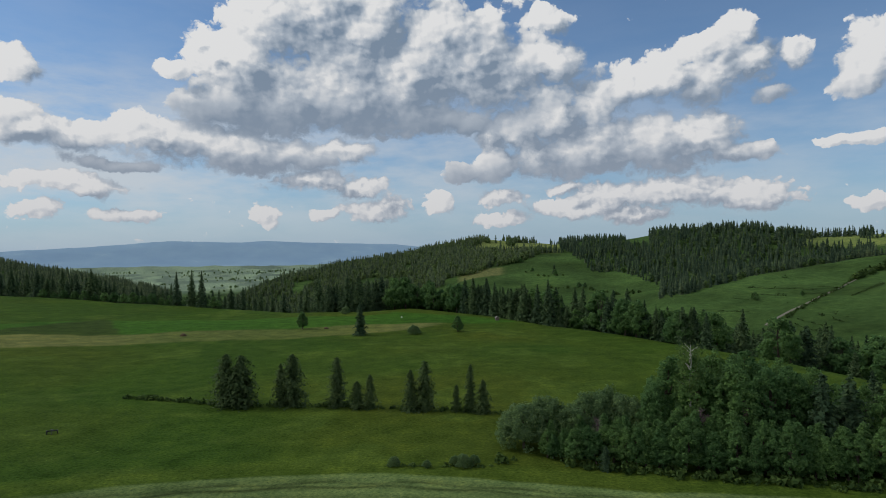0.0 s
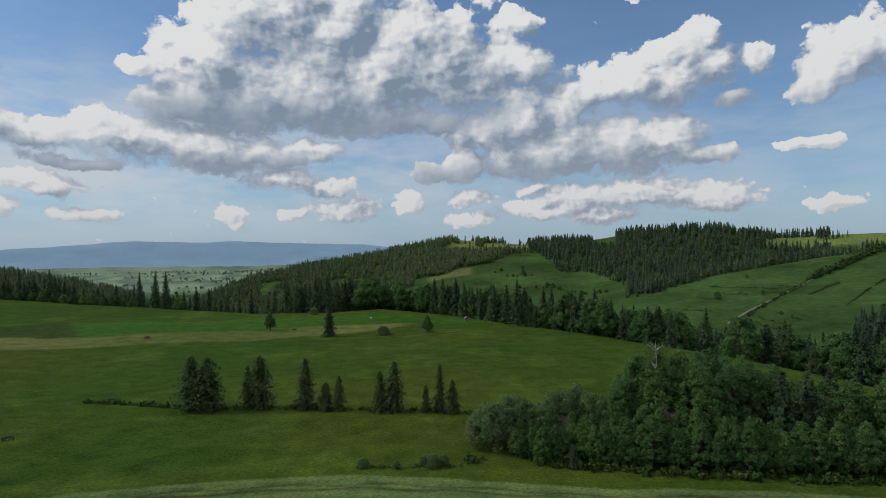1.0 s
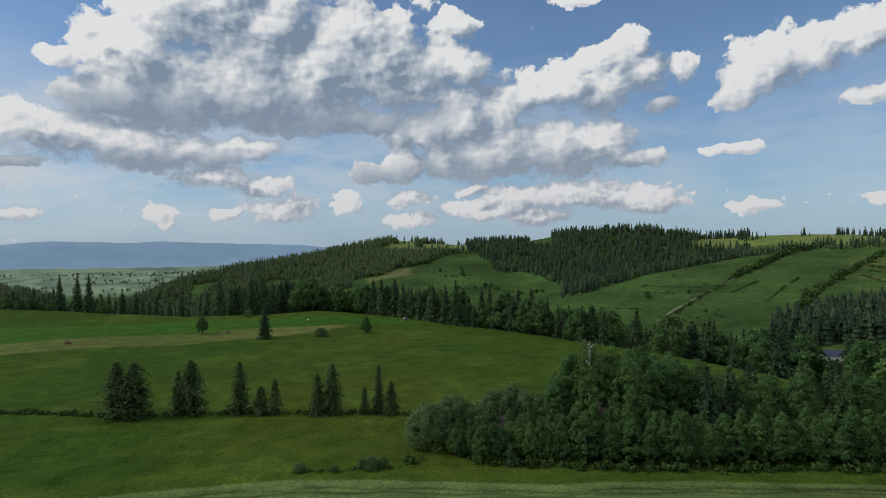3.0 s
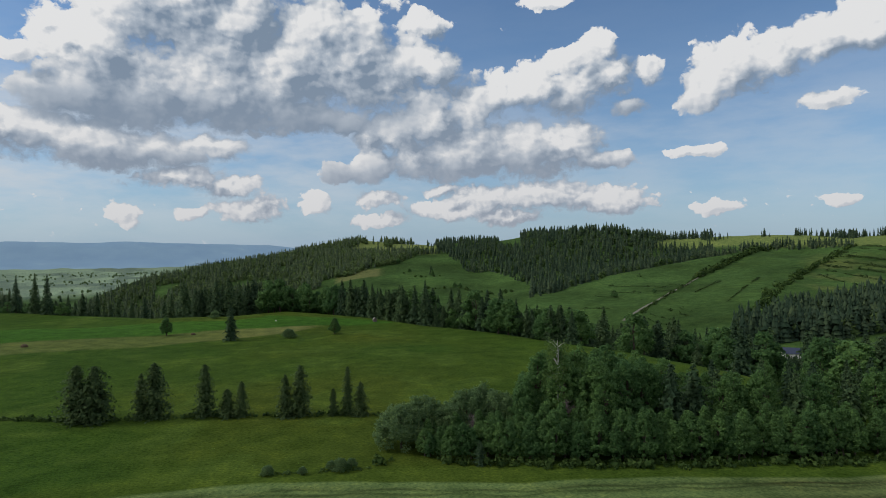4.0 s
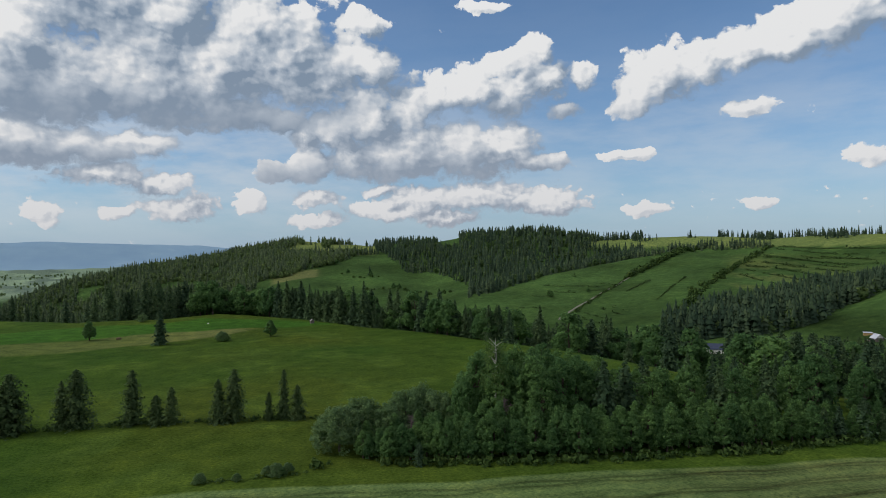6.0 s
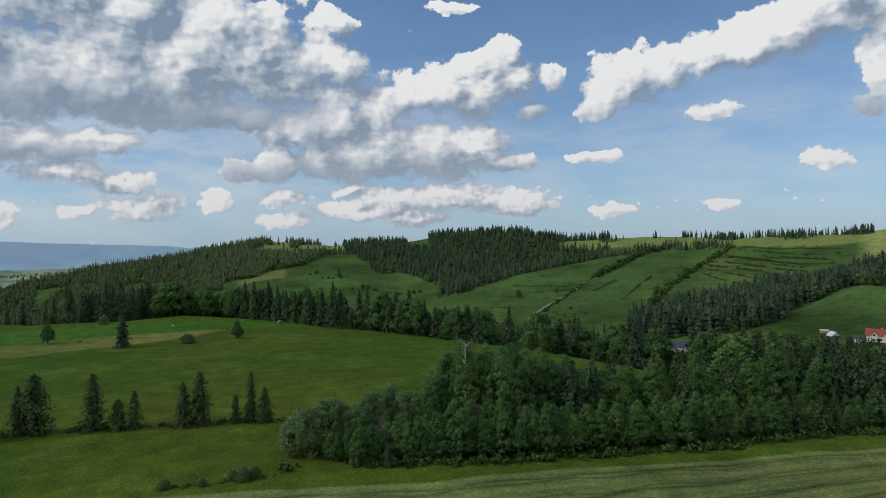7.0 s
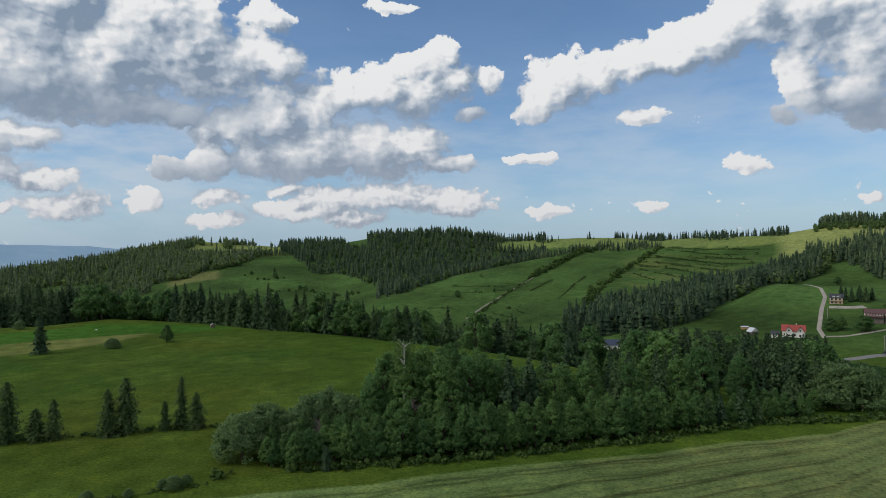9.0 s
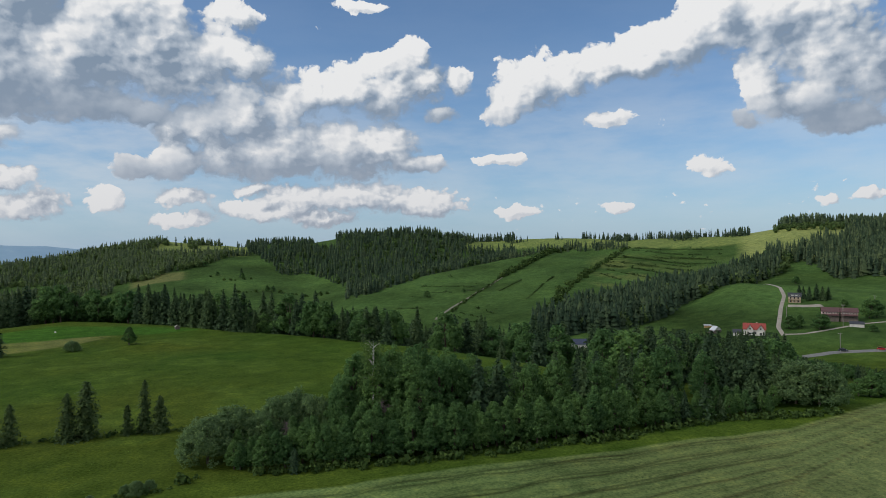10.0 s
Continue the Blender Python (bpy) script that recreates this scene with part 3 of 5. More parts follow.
    # parcels of the far plain, paled and blued with painted haze
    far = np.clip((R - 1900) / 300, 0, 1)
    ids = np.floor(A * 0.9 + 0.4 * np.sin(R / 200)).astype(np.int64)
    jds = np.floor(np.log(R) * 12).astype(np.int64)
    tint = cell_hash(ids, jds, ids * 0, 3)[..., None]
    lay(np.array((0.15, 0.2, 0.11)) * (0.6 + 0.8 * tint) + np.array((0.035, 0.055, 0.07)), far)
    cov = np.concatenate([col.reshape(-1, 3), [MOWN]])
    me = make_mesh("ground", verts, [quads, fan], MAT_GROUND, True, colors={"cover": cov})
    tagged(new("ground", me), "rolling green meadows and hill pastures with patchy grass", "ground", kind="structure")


build_ground()

# ------------------------------------------------------------------ far range
def build_range():
    m, nt, links, bsdf = nodes_of("haze_blue_forest")
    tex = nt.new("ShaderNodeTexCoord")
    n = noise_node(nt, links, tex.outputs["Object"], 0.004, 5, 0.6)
    # the blue of distance haze is painted into the base colour
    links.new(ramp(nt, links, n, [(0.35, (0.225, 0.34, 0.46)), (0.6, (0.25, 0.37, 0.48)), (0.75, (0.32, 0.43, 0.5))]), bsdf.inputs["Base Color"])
    bsdf.inputs["Roughness"].default_value = 1.0
    bsdf.inputs["Specular IOR Level"].default_value = 0.0
    az = np.arange(-180, 180.01, 0.4)
    top = np.interp(az, [-180, -60, -36, -30, -27, -24, -22, -19, -15.6, -9.6, -4.4, -2.6, 4, 60, 180], [40, 30, 52, 83, 98, 120, 116, 107, 117, 98, 86, 70, 55, 40, 40])
    top = top + 3.0 * flat_noise(az * 40, az * 0, 60, 3, 4)
    rr = np.array([3900, 4050, 4200, 4350, 4500, 4650, 4800, 4900.0])
    lift = np.array([0, 0.1, 0.25, 0.45, 0.72, 1.0, 0.8, 0.5])
    A, R = np.meshgrid(az, rr, indexing="ij")
    X, Y = polar(A, R)
    Z = -68 + (top[:, None] + 68) * lift[None, :] + 7 * flat_noise(X, Y, 260, 3, 8) * (lift * (1 - lift) * 4)[None, :]
    na, nr = A.shape
    i, j = np.meshgrid(np.arange(na - 1), np.arange(nr - 1), indexing="ij")
    quads = np.stack([i * nr + j, i * nr + j + 1, (i + 1) * nr + j + 1, (i + 1) * nr + j], -1).reshape(-1, 4)
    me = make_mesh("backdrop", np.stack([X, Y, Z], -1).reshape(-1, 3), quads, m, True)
    tagged(new("backdrop", me), "long distant mountain range coloured blue for haze", "mountain range", kind="structure")


build_range()

# ------------------------------------------------------------------ trees
def leaf_sprays(centres, sizes, outward, rng, flat=0.6, corners=3, round_off=0.5):
    """Small leaf sprays turned at random but leaning outward; the third result is their rounded shading normal."""
    n = len(centres)
    out = outward / (np.linalg.norm(outward, axis=1)[:, None] + 1e-9)
    nrm = outward * flat + rng.normal(size=(n, 3)) * 0.6
    nrm /= np.linalg.norm(nrm, axis=1)[:, None] + 1e-9
    nrm *= np.where((nrm * out).sum(1) < 0, -1.0, 1.0)[:, None]
    t = np.cross(nrm, rng.normal(size=(n, 3)))
    t /= np.linalg.norm(t, axis=1)[:, None] + 1e-9
    b = np.cross(nrm, t)
    s = np.asarray(sizes)[:, None]
    if corners == 3:
        v = np.stack([centres - t * s * 0.5 - b * s * 0.28, centres + t * s * 0.5 - b * s * 0.28, centres + b * s * 0.56], 1)
    else:
        v = np.stack([centres - t * s * 0.5, centres - b * s * 0.32 + nrm * s * 0.06, centres + t * s * 0.5, centres + b * s * 0.32 + nrm * s * 0.06], 1)
    soft = out * round_off + nrm * (1 - round_off)
    soft /= np.linalg.norm(soft, axis=1)[:, None] + 1e-9
    return v.reshape(-1, 3), np.arange(corners * n).reshape(-1, corners), np.repeat(soft, corners, 0)


def tube(path, radii, sides=6):
    path = np.asarray(path, dtype=float)
    vs = []
    for i, (p, r) in enumerate(zip(path, radii)):
        d = path[min(i + 1, len(path) - 1)] - path[max(i - 1, 0)]
        d /= np.linalg.norm(d) + 1e-9
        a = np.cross(d, (0.31, 0.95, 0.02))
        a /= np.linalg.norm(a)
        b = np.cross(d, a)
        q = np.linspace(0, 2 * np.pi, sides, endpoint=False)[:, None]
        vs.append(p + r * (np.cos(q) * a + np.sin(q) * b))
    n = len(path)
    i, j = np.meshgrid(np.arange(n - 1), np.arange(sides), indexing="ij")
    k = (j + 1) % sides
    return np.concatenate(vs), np.stack([i * sides + j, i * sides + k, (i + 1) * sides + k, (i + 1) * sides + j], -1).reshape(-1, 4)


def tree_thing(name, label, category, group, trunk, crown, bark, leaves):
    root = tagged(new(name), label, category, group)
    t = new("trunk", make_mesh("trunk", *trunk, bark, True))
    c = new("crown", make_mesh("crown", crown[0], crown[1], leaves, True, normals=crown[2]))
    t.parent = c.parent = root
    return root


def spruce_parts(h, rad, rng, whorls=26, arms=8, sprays=5, power=0.8, ragged=0.25, skirt=0.05, spray=1.0):
    zs = np.linspace(skirt * h, h * 0.985, whorls)
    cs, ss, os = [], [], []
    for z in zs:
        reach = rad * min(1.0, (1 - z / h) ** power * 1.15) + 0.12
        for a in np.linspace(0, 2 * np.pi, arms, endpoint=False) + rng.uniform(0, 6.28):
            a += rng.normal() * 0.2
            length = reach * rng.uniform(1 - ragged * 1.6, 1 + ragged)
            zz = z + rng.normal() * h * 0.012
            for q in np.linspace(0.18, 1.0, sprays):
                drop = 0.36 * length * q ** 1.6 - 0.1 * length * q
                p = np.array([math.cos(a) * length * q, math.sin(a) * length * q, max(0.1, zz - drop)])
                cs.append(p + rng.normal(size=3) * 0.07 * reach)
                ss.append(spray * (0.42 * reach + 0.34) * rng.uniform(0.7, 1.3) * (1.15 - 0.45 * q))
                os.append((math.cos(a) * 0.6, math.sin(a) * 0.6, 0.75))
    cs.append(np.array([0, 0, h * 0.99]))
    ss.append(0.5)
    os.append((1, 0, 0.2))
    crown = leaf_sprays(np.array(cs), np.array(ss), np.array(os), rng, 0.9)
    lean = rng.normal(size=2) * 0.01 * h
    trunk = tube([(0, 0, -0.4), (0, 0, 0.35 * h), (lean[0] * 0.4, lean[1] * 0.4, 0.97 * h)], [0.018 * h + 0.04, 0.013 * h + 0.02, 0.02], 6)
    return trunk, crown


def broad_parts(h, rad, rng, clumps=34, leaves=130, leaf=0.4, low=0.12, egg=0.0, droop=0.0, bunch=(0.24, 0.4)):
    cz, hz = h * (1 + low) / 2, h * (1 - low) / 2
    cs, ss, os, centres = [], [], [], []
    for k in range(clumps):
        v = rng.normal(size=3)
        v /= np.linalg.norm(v)
        v *= rng.uniform(0.35, 0.86) ** 0.6
        squeeze = 1 - egg * max(0.0, v[2]) + 0.9 * max(0.0, -v[2])
        c = np.array([v[0] * rad * squeeze, v[1] * rad * squeeze, cz + v[2] * hz * 0.9])
        size = rad * rng.uniform(*bunch)
        centres.append(c)
        u = rng.normal(size=(leaves, 3))
        u[:, 2] = u[:, 2] * 0.9 + 0.25
        u /= np.linalg.norm(u, axis=1)[:, None]
        rr = size * rng.uniform(0.3, 1.2, leaves) ** 0.6
        p = c + u * rr[:, None] * (1, 1, 0.8)
        p[:, 2] -= droop * size * rng.uniform(0, 1.6, leaves) * (np.linalg.norm(u[:, :2], axis=1))
        p[:, 2] = np.maximum(p[:, 2], 0.12)
        cs.append(p)
        ss.append(leaf * rng.uniform(0.6, 1.35, leaves))
        os.append(u * 0.75 + (c - (0, 0, cz)) / (rad, rad, hz) * 0.55 + np.array([0, 0, 0.35]))
    crown = leaf_sprays(np.concatenate(cs), np.concatenate(ss), np.concatenate(os), rng, 0.7)
    bend = rng.normal(size=2) * 0.05 * h
    mid = np.array([bend[0], bend[1], h * 0.45])
    blocks = [tube([(0, 0, -0.4), mid * 0.5, mid, (bend[0] * 0.4, bend[1] * 0.4, h * 0.86)], [0.02 * h + 0.05, 0.016 * h + 0.03, 0.011 * h + 0.02, 0.02], 7)]
    for c in centres[:9]:
        s = mid * rng.uniform(0.45, 1.2)
        blocks.append(tube([s, (s + c) / 2 + (0, 0, 0.05 * h), c], [0.007 * h + 0.02, 0.005 * h + 0.01, 0.012], 5))
    return join_blocks(blocks), crown


def place(thing, az, r, scale=1.0, tall=1.0, turn=0.0, sink=0.0):
    x, y, z = spot(az, r, sink)
    return copy_thing(thing, pose(x, y, z, 0, 0, turn) @ Matrix.Diagonal((scale, scale, scale * tall, 1)))


R = np.random.default_rng(11)
# patterns, stood out of view behind the camera's hill after the planting
SPRUCES = []
for k, (power, ragged) in enumerate(((0.8, 0.25), (0.62, 0.3), (0.9, 0.2), (0.5, 0.4), (0.7, 0.3))):
    SPRUCES.append(tree_thing("spruce_tree", "dark green spruce with drooping branches on the valley slope", "spruce tree", "spruces of the valley",
                              *spruce_parts(16, 3.1, R, 24, 8, 7, power, ragged, spray=0.8), MAT_BARK, MAT_SPRUCE))
BROADS = []
for k in range(5):
    BROADS.append(tree_thing("broadleaf_tree", "full-crowned green broadleaf tree at the meadow's edge", "broadleaf tree", "broadleaf trees of the valley",
                             *broad_parts(13, 3.9, R, 62, 42, 0.72, 0.0, 0.4, 0.2, (0.2, 0.36)), MAT_BARK, MAT_BROAD))
NEAR = []
for k in range(5):
    NEAR.append(tree_thing("young_tree", "young leafy green tree at the front of the copse", "broadleaf tree", "young trees of the copse",
                           *broad_parts(9.5, 2.1, R, 130, 46, 0.34, 0.0, 0.7, 0.3, (0.15, 0.29)), MAT_BARK, MAT_BROAD))
TALL = []
for k in range(4):
    TALL.append(tree_thing("copse_tree", "tall dense green broadleaf tree inside the copse", "broadleaf tree", "tall trees of the copse",
                           *broad_parts(18, 4.3, R, 170, 45, 0.46, 0.0, 0.45, 0.2, (0.13, 0.25)), MAT_BARK, MAT_BROAD))
WILLOWS = []
for k in range(2):
    WILLOWS.append(tree_thing("willow_tree", "rounded grey-green willow with drooping twigs by the meadow", "willow tree", "willows of the copse",
                              *broad_parts(9.5, 4.2, R, 140, 76, 0.32, 0.0, 0.1, 0.6, (0.14, 0.27)), MAT_BARK, MAT_WILLOW))


# tops are kept below the views to the houses, the road and the hill pastures
CAP_AZ = [17, 19, 31, 31.2, 33.6, 33.8, 38, 39.6, 39.7, 41.7, 41.8, 48, 48.2, 57.4, 57.5, 62.5, 64, 90]
CAP_EL = [-4.0, -5.0, -5.2, -9.9, -9.9, -5.4, -6.2, -6.4, -8.75, -8.75, -6.6, -6.8, -6.95, -6.95, -8.6, -9.0, -9.2, -9.2]


def plant(kinds, az, r, h, native, wide=1.0, free=False):
    if az > 17 and r < 390 and not free:
        cap = -5.6 if 31 < az < 34 and r > 262 else np.interp(az, CAP_AZ, CAP_EL)
        h = min(h, EYE + r * math.tan(radians(cap)) - spot(az, r)[2])
        if h < 3:
            return
    k = kinds[R.integers(len(kinds))]
    s = h / native
    place(k, az, r, s * wide, 1.0 / wide, R.uniform(0, 360), 0.1)


# the copse: willows at its western end, young trees along the front, tall ones behind
FRONT_AZ = [6, 11, 18.7, 29, 35, 39, 43, 49, 53.5, 60.7]
FRONT_R = [112, 108, 107, 110, 115, 120, 125, 138, 148, 163]
for az, r, h, wide in ((7.3, 116, 9.4, 1.15), (9.4, 120, 9.9, 1.1), (11.6, 118, 8.6, 1.0), (13.4, 123, 10.2, 1.05), (14.9, 127, 10.4, 0.9), (16.4, 124, 9.6, 1.0), (58.0, 168, 11.5, 1.25), (59.6, 169, 11.0, 1.2), (56.6, 172, 9.5, 1.0)):
    plant(WILLOWS, az, r, h, 9.5, wide)
for az in np.arange(9.5, 57, 0.85):
    for row in range(2):
        q = az + R.uniform(-0.4, 0.4)
        size = R.uniform(7.2, 10.2) * np.interp(q, [9, 17, 20, 45, 49, 57], [0.66, 0.8, 1, 0.95, 0.7, 0.6])
        plant(NEAR, q, np.interp(q, FRONT_AZ, FRONT_R) + 2 + row * 5 + R.uniform(-1, 1.5), size, 9.5, R.uniform(0.9, 1.2))
for az in np.arange(18.4, 60, 1.7):
    for row in range(3):
        q = az + R.uniform(-0.8, 0.8)
        r = np.interp(q, FRONT_AZ, FRONT_R) + 15 + row * 13 + R.uniform(-3, 3)
        top = np.interp(q, [17, 18.5, 20, 21, 25, 29, 31, 33, 40, 45, 49, 54, 58, 61], [-12.6, -10.6, -8.8, -7.9, -7.5, -7.8, -8.6, -9.6, -8.6, -8.8, -7.6, -7.3, -8.2, -11])
        h = EYE + r * math.tan(radians(top)) - spot(q, r)[2]
        if h > 5:
            conifer = (q > 31 and R.random() < 0.4) or q > 52
            plant(SPRUCES if conifer else TALL, q, r, h * R.uniform(0.78, 1.04), 16 if conifer else 18, R.uniform(0.85, 1.1))
# small spruces at the copse's front
for az, r, h in ((14.6, 106, 4.2), (48.6, 139, 6.5), (49.6, 141, 7.0), (51.2, 144, 8.0), (52.4, 146, 6.0), (54.8, 156, 9.0)):
    plant(SPRUCES, az, r, h, 16, 1.25)

# spruces of the ditch across the meadow: bearing, distance, height, width
ROW = [(-19.49, 158, 12.8, 5.2), (-18.22, 156, 12.5, 5.7), (-14.85, 154, 10.2, 3.1), (-13.82, 153, 12.5, 4.8), (-9.85, 149, 11.9, 3.5), (-8.06, 147, 6.4, 3.2),
       (-6.87, 146, 8.1, 2.7), (-3.13, 143, 9.7, 3.1), (-1.82, 143, 11.6, 3.9), (1.12, 142, 6.3, 1.6), (2.43, 142, 11.0, 2.3), (3.58, 141, 7.7, 2.8)]
for k, (az, r, h, w) in enumerate(ROW):
    t = tree_thing("meadow_spruce", "slim ragged spruce standing by the meadow ditch", "spruce tree", "spruces along the ditch",
                   *spruce_parts(h, w * 0.6, R, int(18 + 1.2 * h), 10, 10, 0.36 if w > 3.4 else 0.5, 0.5, 0.04, 0.5), MAT_BARK, MAT_LIGHT_SPRUCE)
    t.matrix_basis = pose(*spot(az, r, 0.1))

# belt of trees along the far rim of the meadow
for az in np.arange(-37, -20.5, 0.33):
    plant(SPRUCES, az, line_r(EDGE_R, az) + R.uniform(5, 60), R.uniform(14, 22) * (1.15 if az < -28 else 0.85), 16, 1.1)
for az in (-23.4, -22.2, -21.4):
    plant(SPRUCES[2:3], az, line_r(EDGE_R, az) - 5, 23 + R.uniform(-2, 2), 16, 0.8)
for az in np.arange(-33, -20, 0.7):
    plant(BROADS, az, line_r(EDGE_R, az) + R.uniform(-4, 8), R.uniform(6, 10), 13, 1.3)
for az in np.arange(-20.5, -11, 0.5):
    plant(SPRUCES, az, line_r(EDGE_R, az) + R.uniform(25, 70), R.uniform(14, 20), 16)
for az in np.arange(-11.5, -4.5, 0.24):
    plant(SPRUCES, az, line_r(EDGE_R, az) + R.uniform(3, 60), R.uniform(20, 26), 16)
for az in np.arange(-5, 3, 0.25):
    plant(BROADS, az, line_r(EDGE_R, az) + R.uniform(2, 30), R.uniform(16, 23), 13, 0.9)
for az in np.arange(1.5, 8, 0.25):
    plant(SPRUCES, az, line_r(EDGE_R, az) + R.uniform(3, 40), R.uniform(17, 22), 16)
for az in np.arange(7, 24, 0.24):
    kind, native = (SPRUCES, 16) if R.random() < 0.62 else (BROADS, 13)
    plant(kind, az, line_r(EDGE_R, az) + R.uniform(2, 45), R.uniform(11, 23), native)
# trees down in the valley
for az in np.arange(20, 66, 0.19):
    kind, native = (SPRUCES, 16) if R.random() < 0.65 else (BROADS, 13)
    e, v = line_r(EDGE_R, az), line_r(VALE_R, az)
    plant(kind, az, e + (v - e) * R.uniform(0.15, 1.12 if az < 48 else 0.95 if az < 58 else 0.7), R.uniform(13, 26), native, R.uniform(0.9, 1.2))

# trees and bushes alone on the meadow
place(SPRUCES[1], -7.69, 277, 14.9 / 16, 1.0, 40)
for az, r, h, wide in ((-12.91, 303, 9.7, 0.9), (-2.75, 272, 4.5, 1.9), (1.29, 278, 7.9, 1.1), (-9.01, 357, 4.8, 1.6), (-33.69, 605, 6.6, 2.0), (-33.03, 600, 6.6, 2.0)):
    plant(WILLOWS if h < 7.9 else NEAR, az, r, h, 9.5, wide * (0.75 if h < 7.9 else 1.3))
for az, r, h, wide in ((-4.74, 106, 1.9, 1.3), (-1.71, 105, 1.5, 1.2), (1.70, 105, 2.6, 1.1), (0.9, 106, 1.9, 1.1), (2.7, 106, 2.1, 1.1)):
    plant(WILLOWS, az, r, h, 9.5, wide)


# the birch that rises from the copse, and the dead tree beside it
def birch_parts(h, rng):
    blocks = [tube([(0, 0, -0.4), (0.15, 0, 0.3 * h), (-0.1, 0.1, 0.6 * h), (0.25, 0, 0.8 * h), (0.1, 0, 0.98 * h)], [0.24, 0.2, 0.15, 0.09, 0.02], 8)]
    ends = []
    for k in range(26):
        z = h * rng.uniform(0.42, 0.94)
        a, l = rng.uniform(0, 6.28), rng.uniform(1.2, 2.6) * (1.15 - 0.6 * z / h)
        end = np.array([math.cos(a) * l, math.sin(a) * l, z + l * 0.75])
        blocks.append(tube([(0, 0, z), end * (0.5, 0.5, 0) + (0, 0, z + l * 0.5), end], [0.06, 0.04, 0.012], 5))
        ends.append(end)
    cs, os = [], []
    for e in ends:
        n = 60
        p = e + rng.normal(size=(n, 3)) * (0.55, 0.55, 0.5) - np.array([0, 0, 1]) * rng.uniform(0, 2.2, n)[:, None]
        cs.append(p)
        os.append(rng.normal(size=(n, 3)) + (0, 0, 0.3))
    cs = np.concatenate(cs)
    return join_blocks(blocks), leaf_sprays(cs, rng.uniform(0.22, 0.45, len(cs)), np.concatenate(os), rng, 0.5)


t = tree_thing("birch_tree", "tall birch with white trunk and sparse drooping leaves", "birch tree", "", *birch_parts(20.3, R), MAT_BIRCH, MAT_BIRCH_LEAF)
t.matrix_basis = pose(*spot(21.72, 120, 0.1))
blocks = [tube([(0, 0, -0.3), (0.2, 0.1, 3), (0, 0.2, 6), (0.2, 0.1, 8.6)], [0.16, 0.12, 0.07, 0.02], 6)]
for k in range(150):
    z, a = R.uniform(1.5, 8.2), R.uniform(0, 6.28)
    l = R.uniform(0.8, 2.4) * (1.2 - z / 10)
    e = np.array([math.cos(a) * l, math.sin(a) * l, z + l * R.uniform(0.2, 1.1)])
    blocks.append(tube([(0.1, 0.1, z), e * (0.55, 0.55, 1) - (0, 0, 0.1), e], [0.035, 0.025, 0.01], 4))
me = make_mesh("dead_tree", *join_blocks(blocks), MAT_TWIG)
for az, r, s in ((22.6, 116.5, 1.05), (23.2, 117.5, 0.9), (13.9, 113.5, 0.8)):
    t = tagged(new("dead_tree", me), "bare dead tree with dense purplish-brown twigs in the copse", "dead tree", "dead trees of the copse")
    t.matrix_basis = pose(*spot(az, r), 0, 0, az * 50) @ Matrix.Diagonal((s * 1.2, s * 1.2, s, 1))

# ------------------------------------------------------------------ woods on the hills
def far_spruce(rng):
    vs, fs, ns, n = [], [], [], 0
    tiers, sides = 6, 6
    for k in range(tiers):
        top, bot = 1 - 0.15 * k, 0.8 - 0.155 * k
        rad = 0.022 + 0.155 * ((k + 1) / tiers) ** 0.85
        q = np.linspace(0, 2 * np.pi, sides, endpoint=False) + rng.uniform(0, 6)
        rr = rad * rng.uniform(0.6, 1.35, sides) * rng.uniform(0.8, 1.2)
        ring = np.stack([rr * np.cos(q), rr * np.sin(q), np.full(sides, max(bot, 0.03)) + rng.uniform(-0.05, 0.05, sides)], 1)
        vs.append(np.concatenate([[[0, 0, top]], ring]))
        ns.append(np.concatenate([[[0, 0, 1.0]], np.stack([np.cos(q) * 0.85, np.sin(q) * 0.85, np.full(sides, 0.5)], 1)]))
        fs.append(np.stack([np.full(sides, n), n + 1 + np.arange(sides), n + 1 + (np.arange(sides) + 1) % sides], 1))
        n += sides + 1
    return np.concatenate(vs), np.concatenate(fs), np.concatenate(ns)


def far_broad(rng):
    n = 60
    u = rng.normal(size=(n, 3))
    u /= np.linalg.norm(u, axis=1)[:, None]
    lumps = 1 + 0.25 * np.sin(u[:, 0] * 5 + rng.uniform(0, 6)) * np.sin(u[:, 2] * 4 + rng.uniform(0, 6))
    p = u * (0.34, 0.34, 0.44) * (lumps * rng.uniform(0.75, 1.0, n))[:, None] + (0, 0, 0.5)
    return leaf_sprays(p, rng.uniform(0.18, 0.34, n), u + (0, 0, 0.2), rng, 1.2)


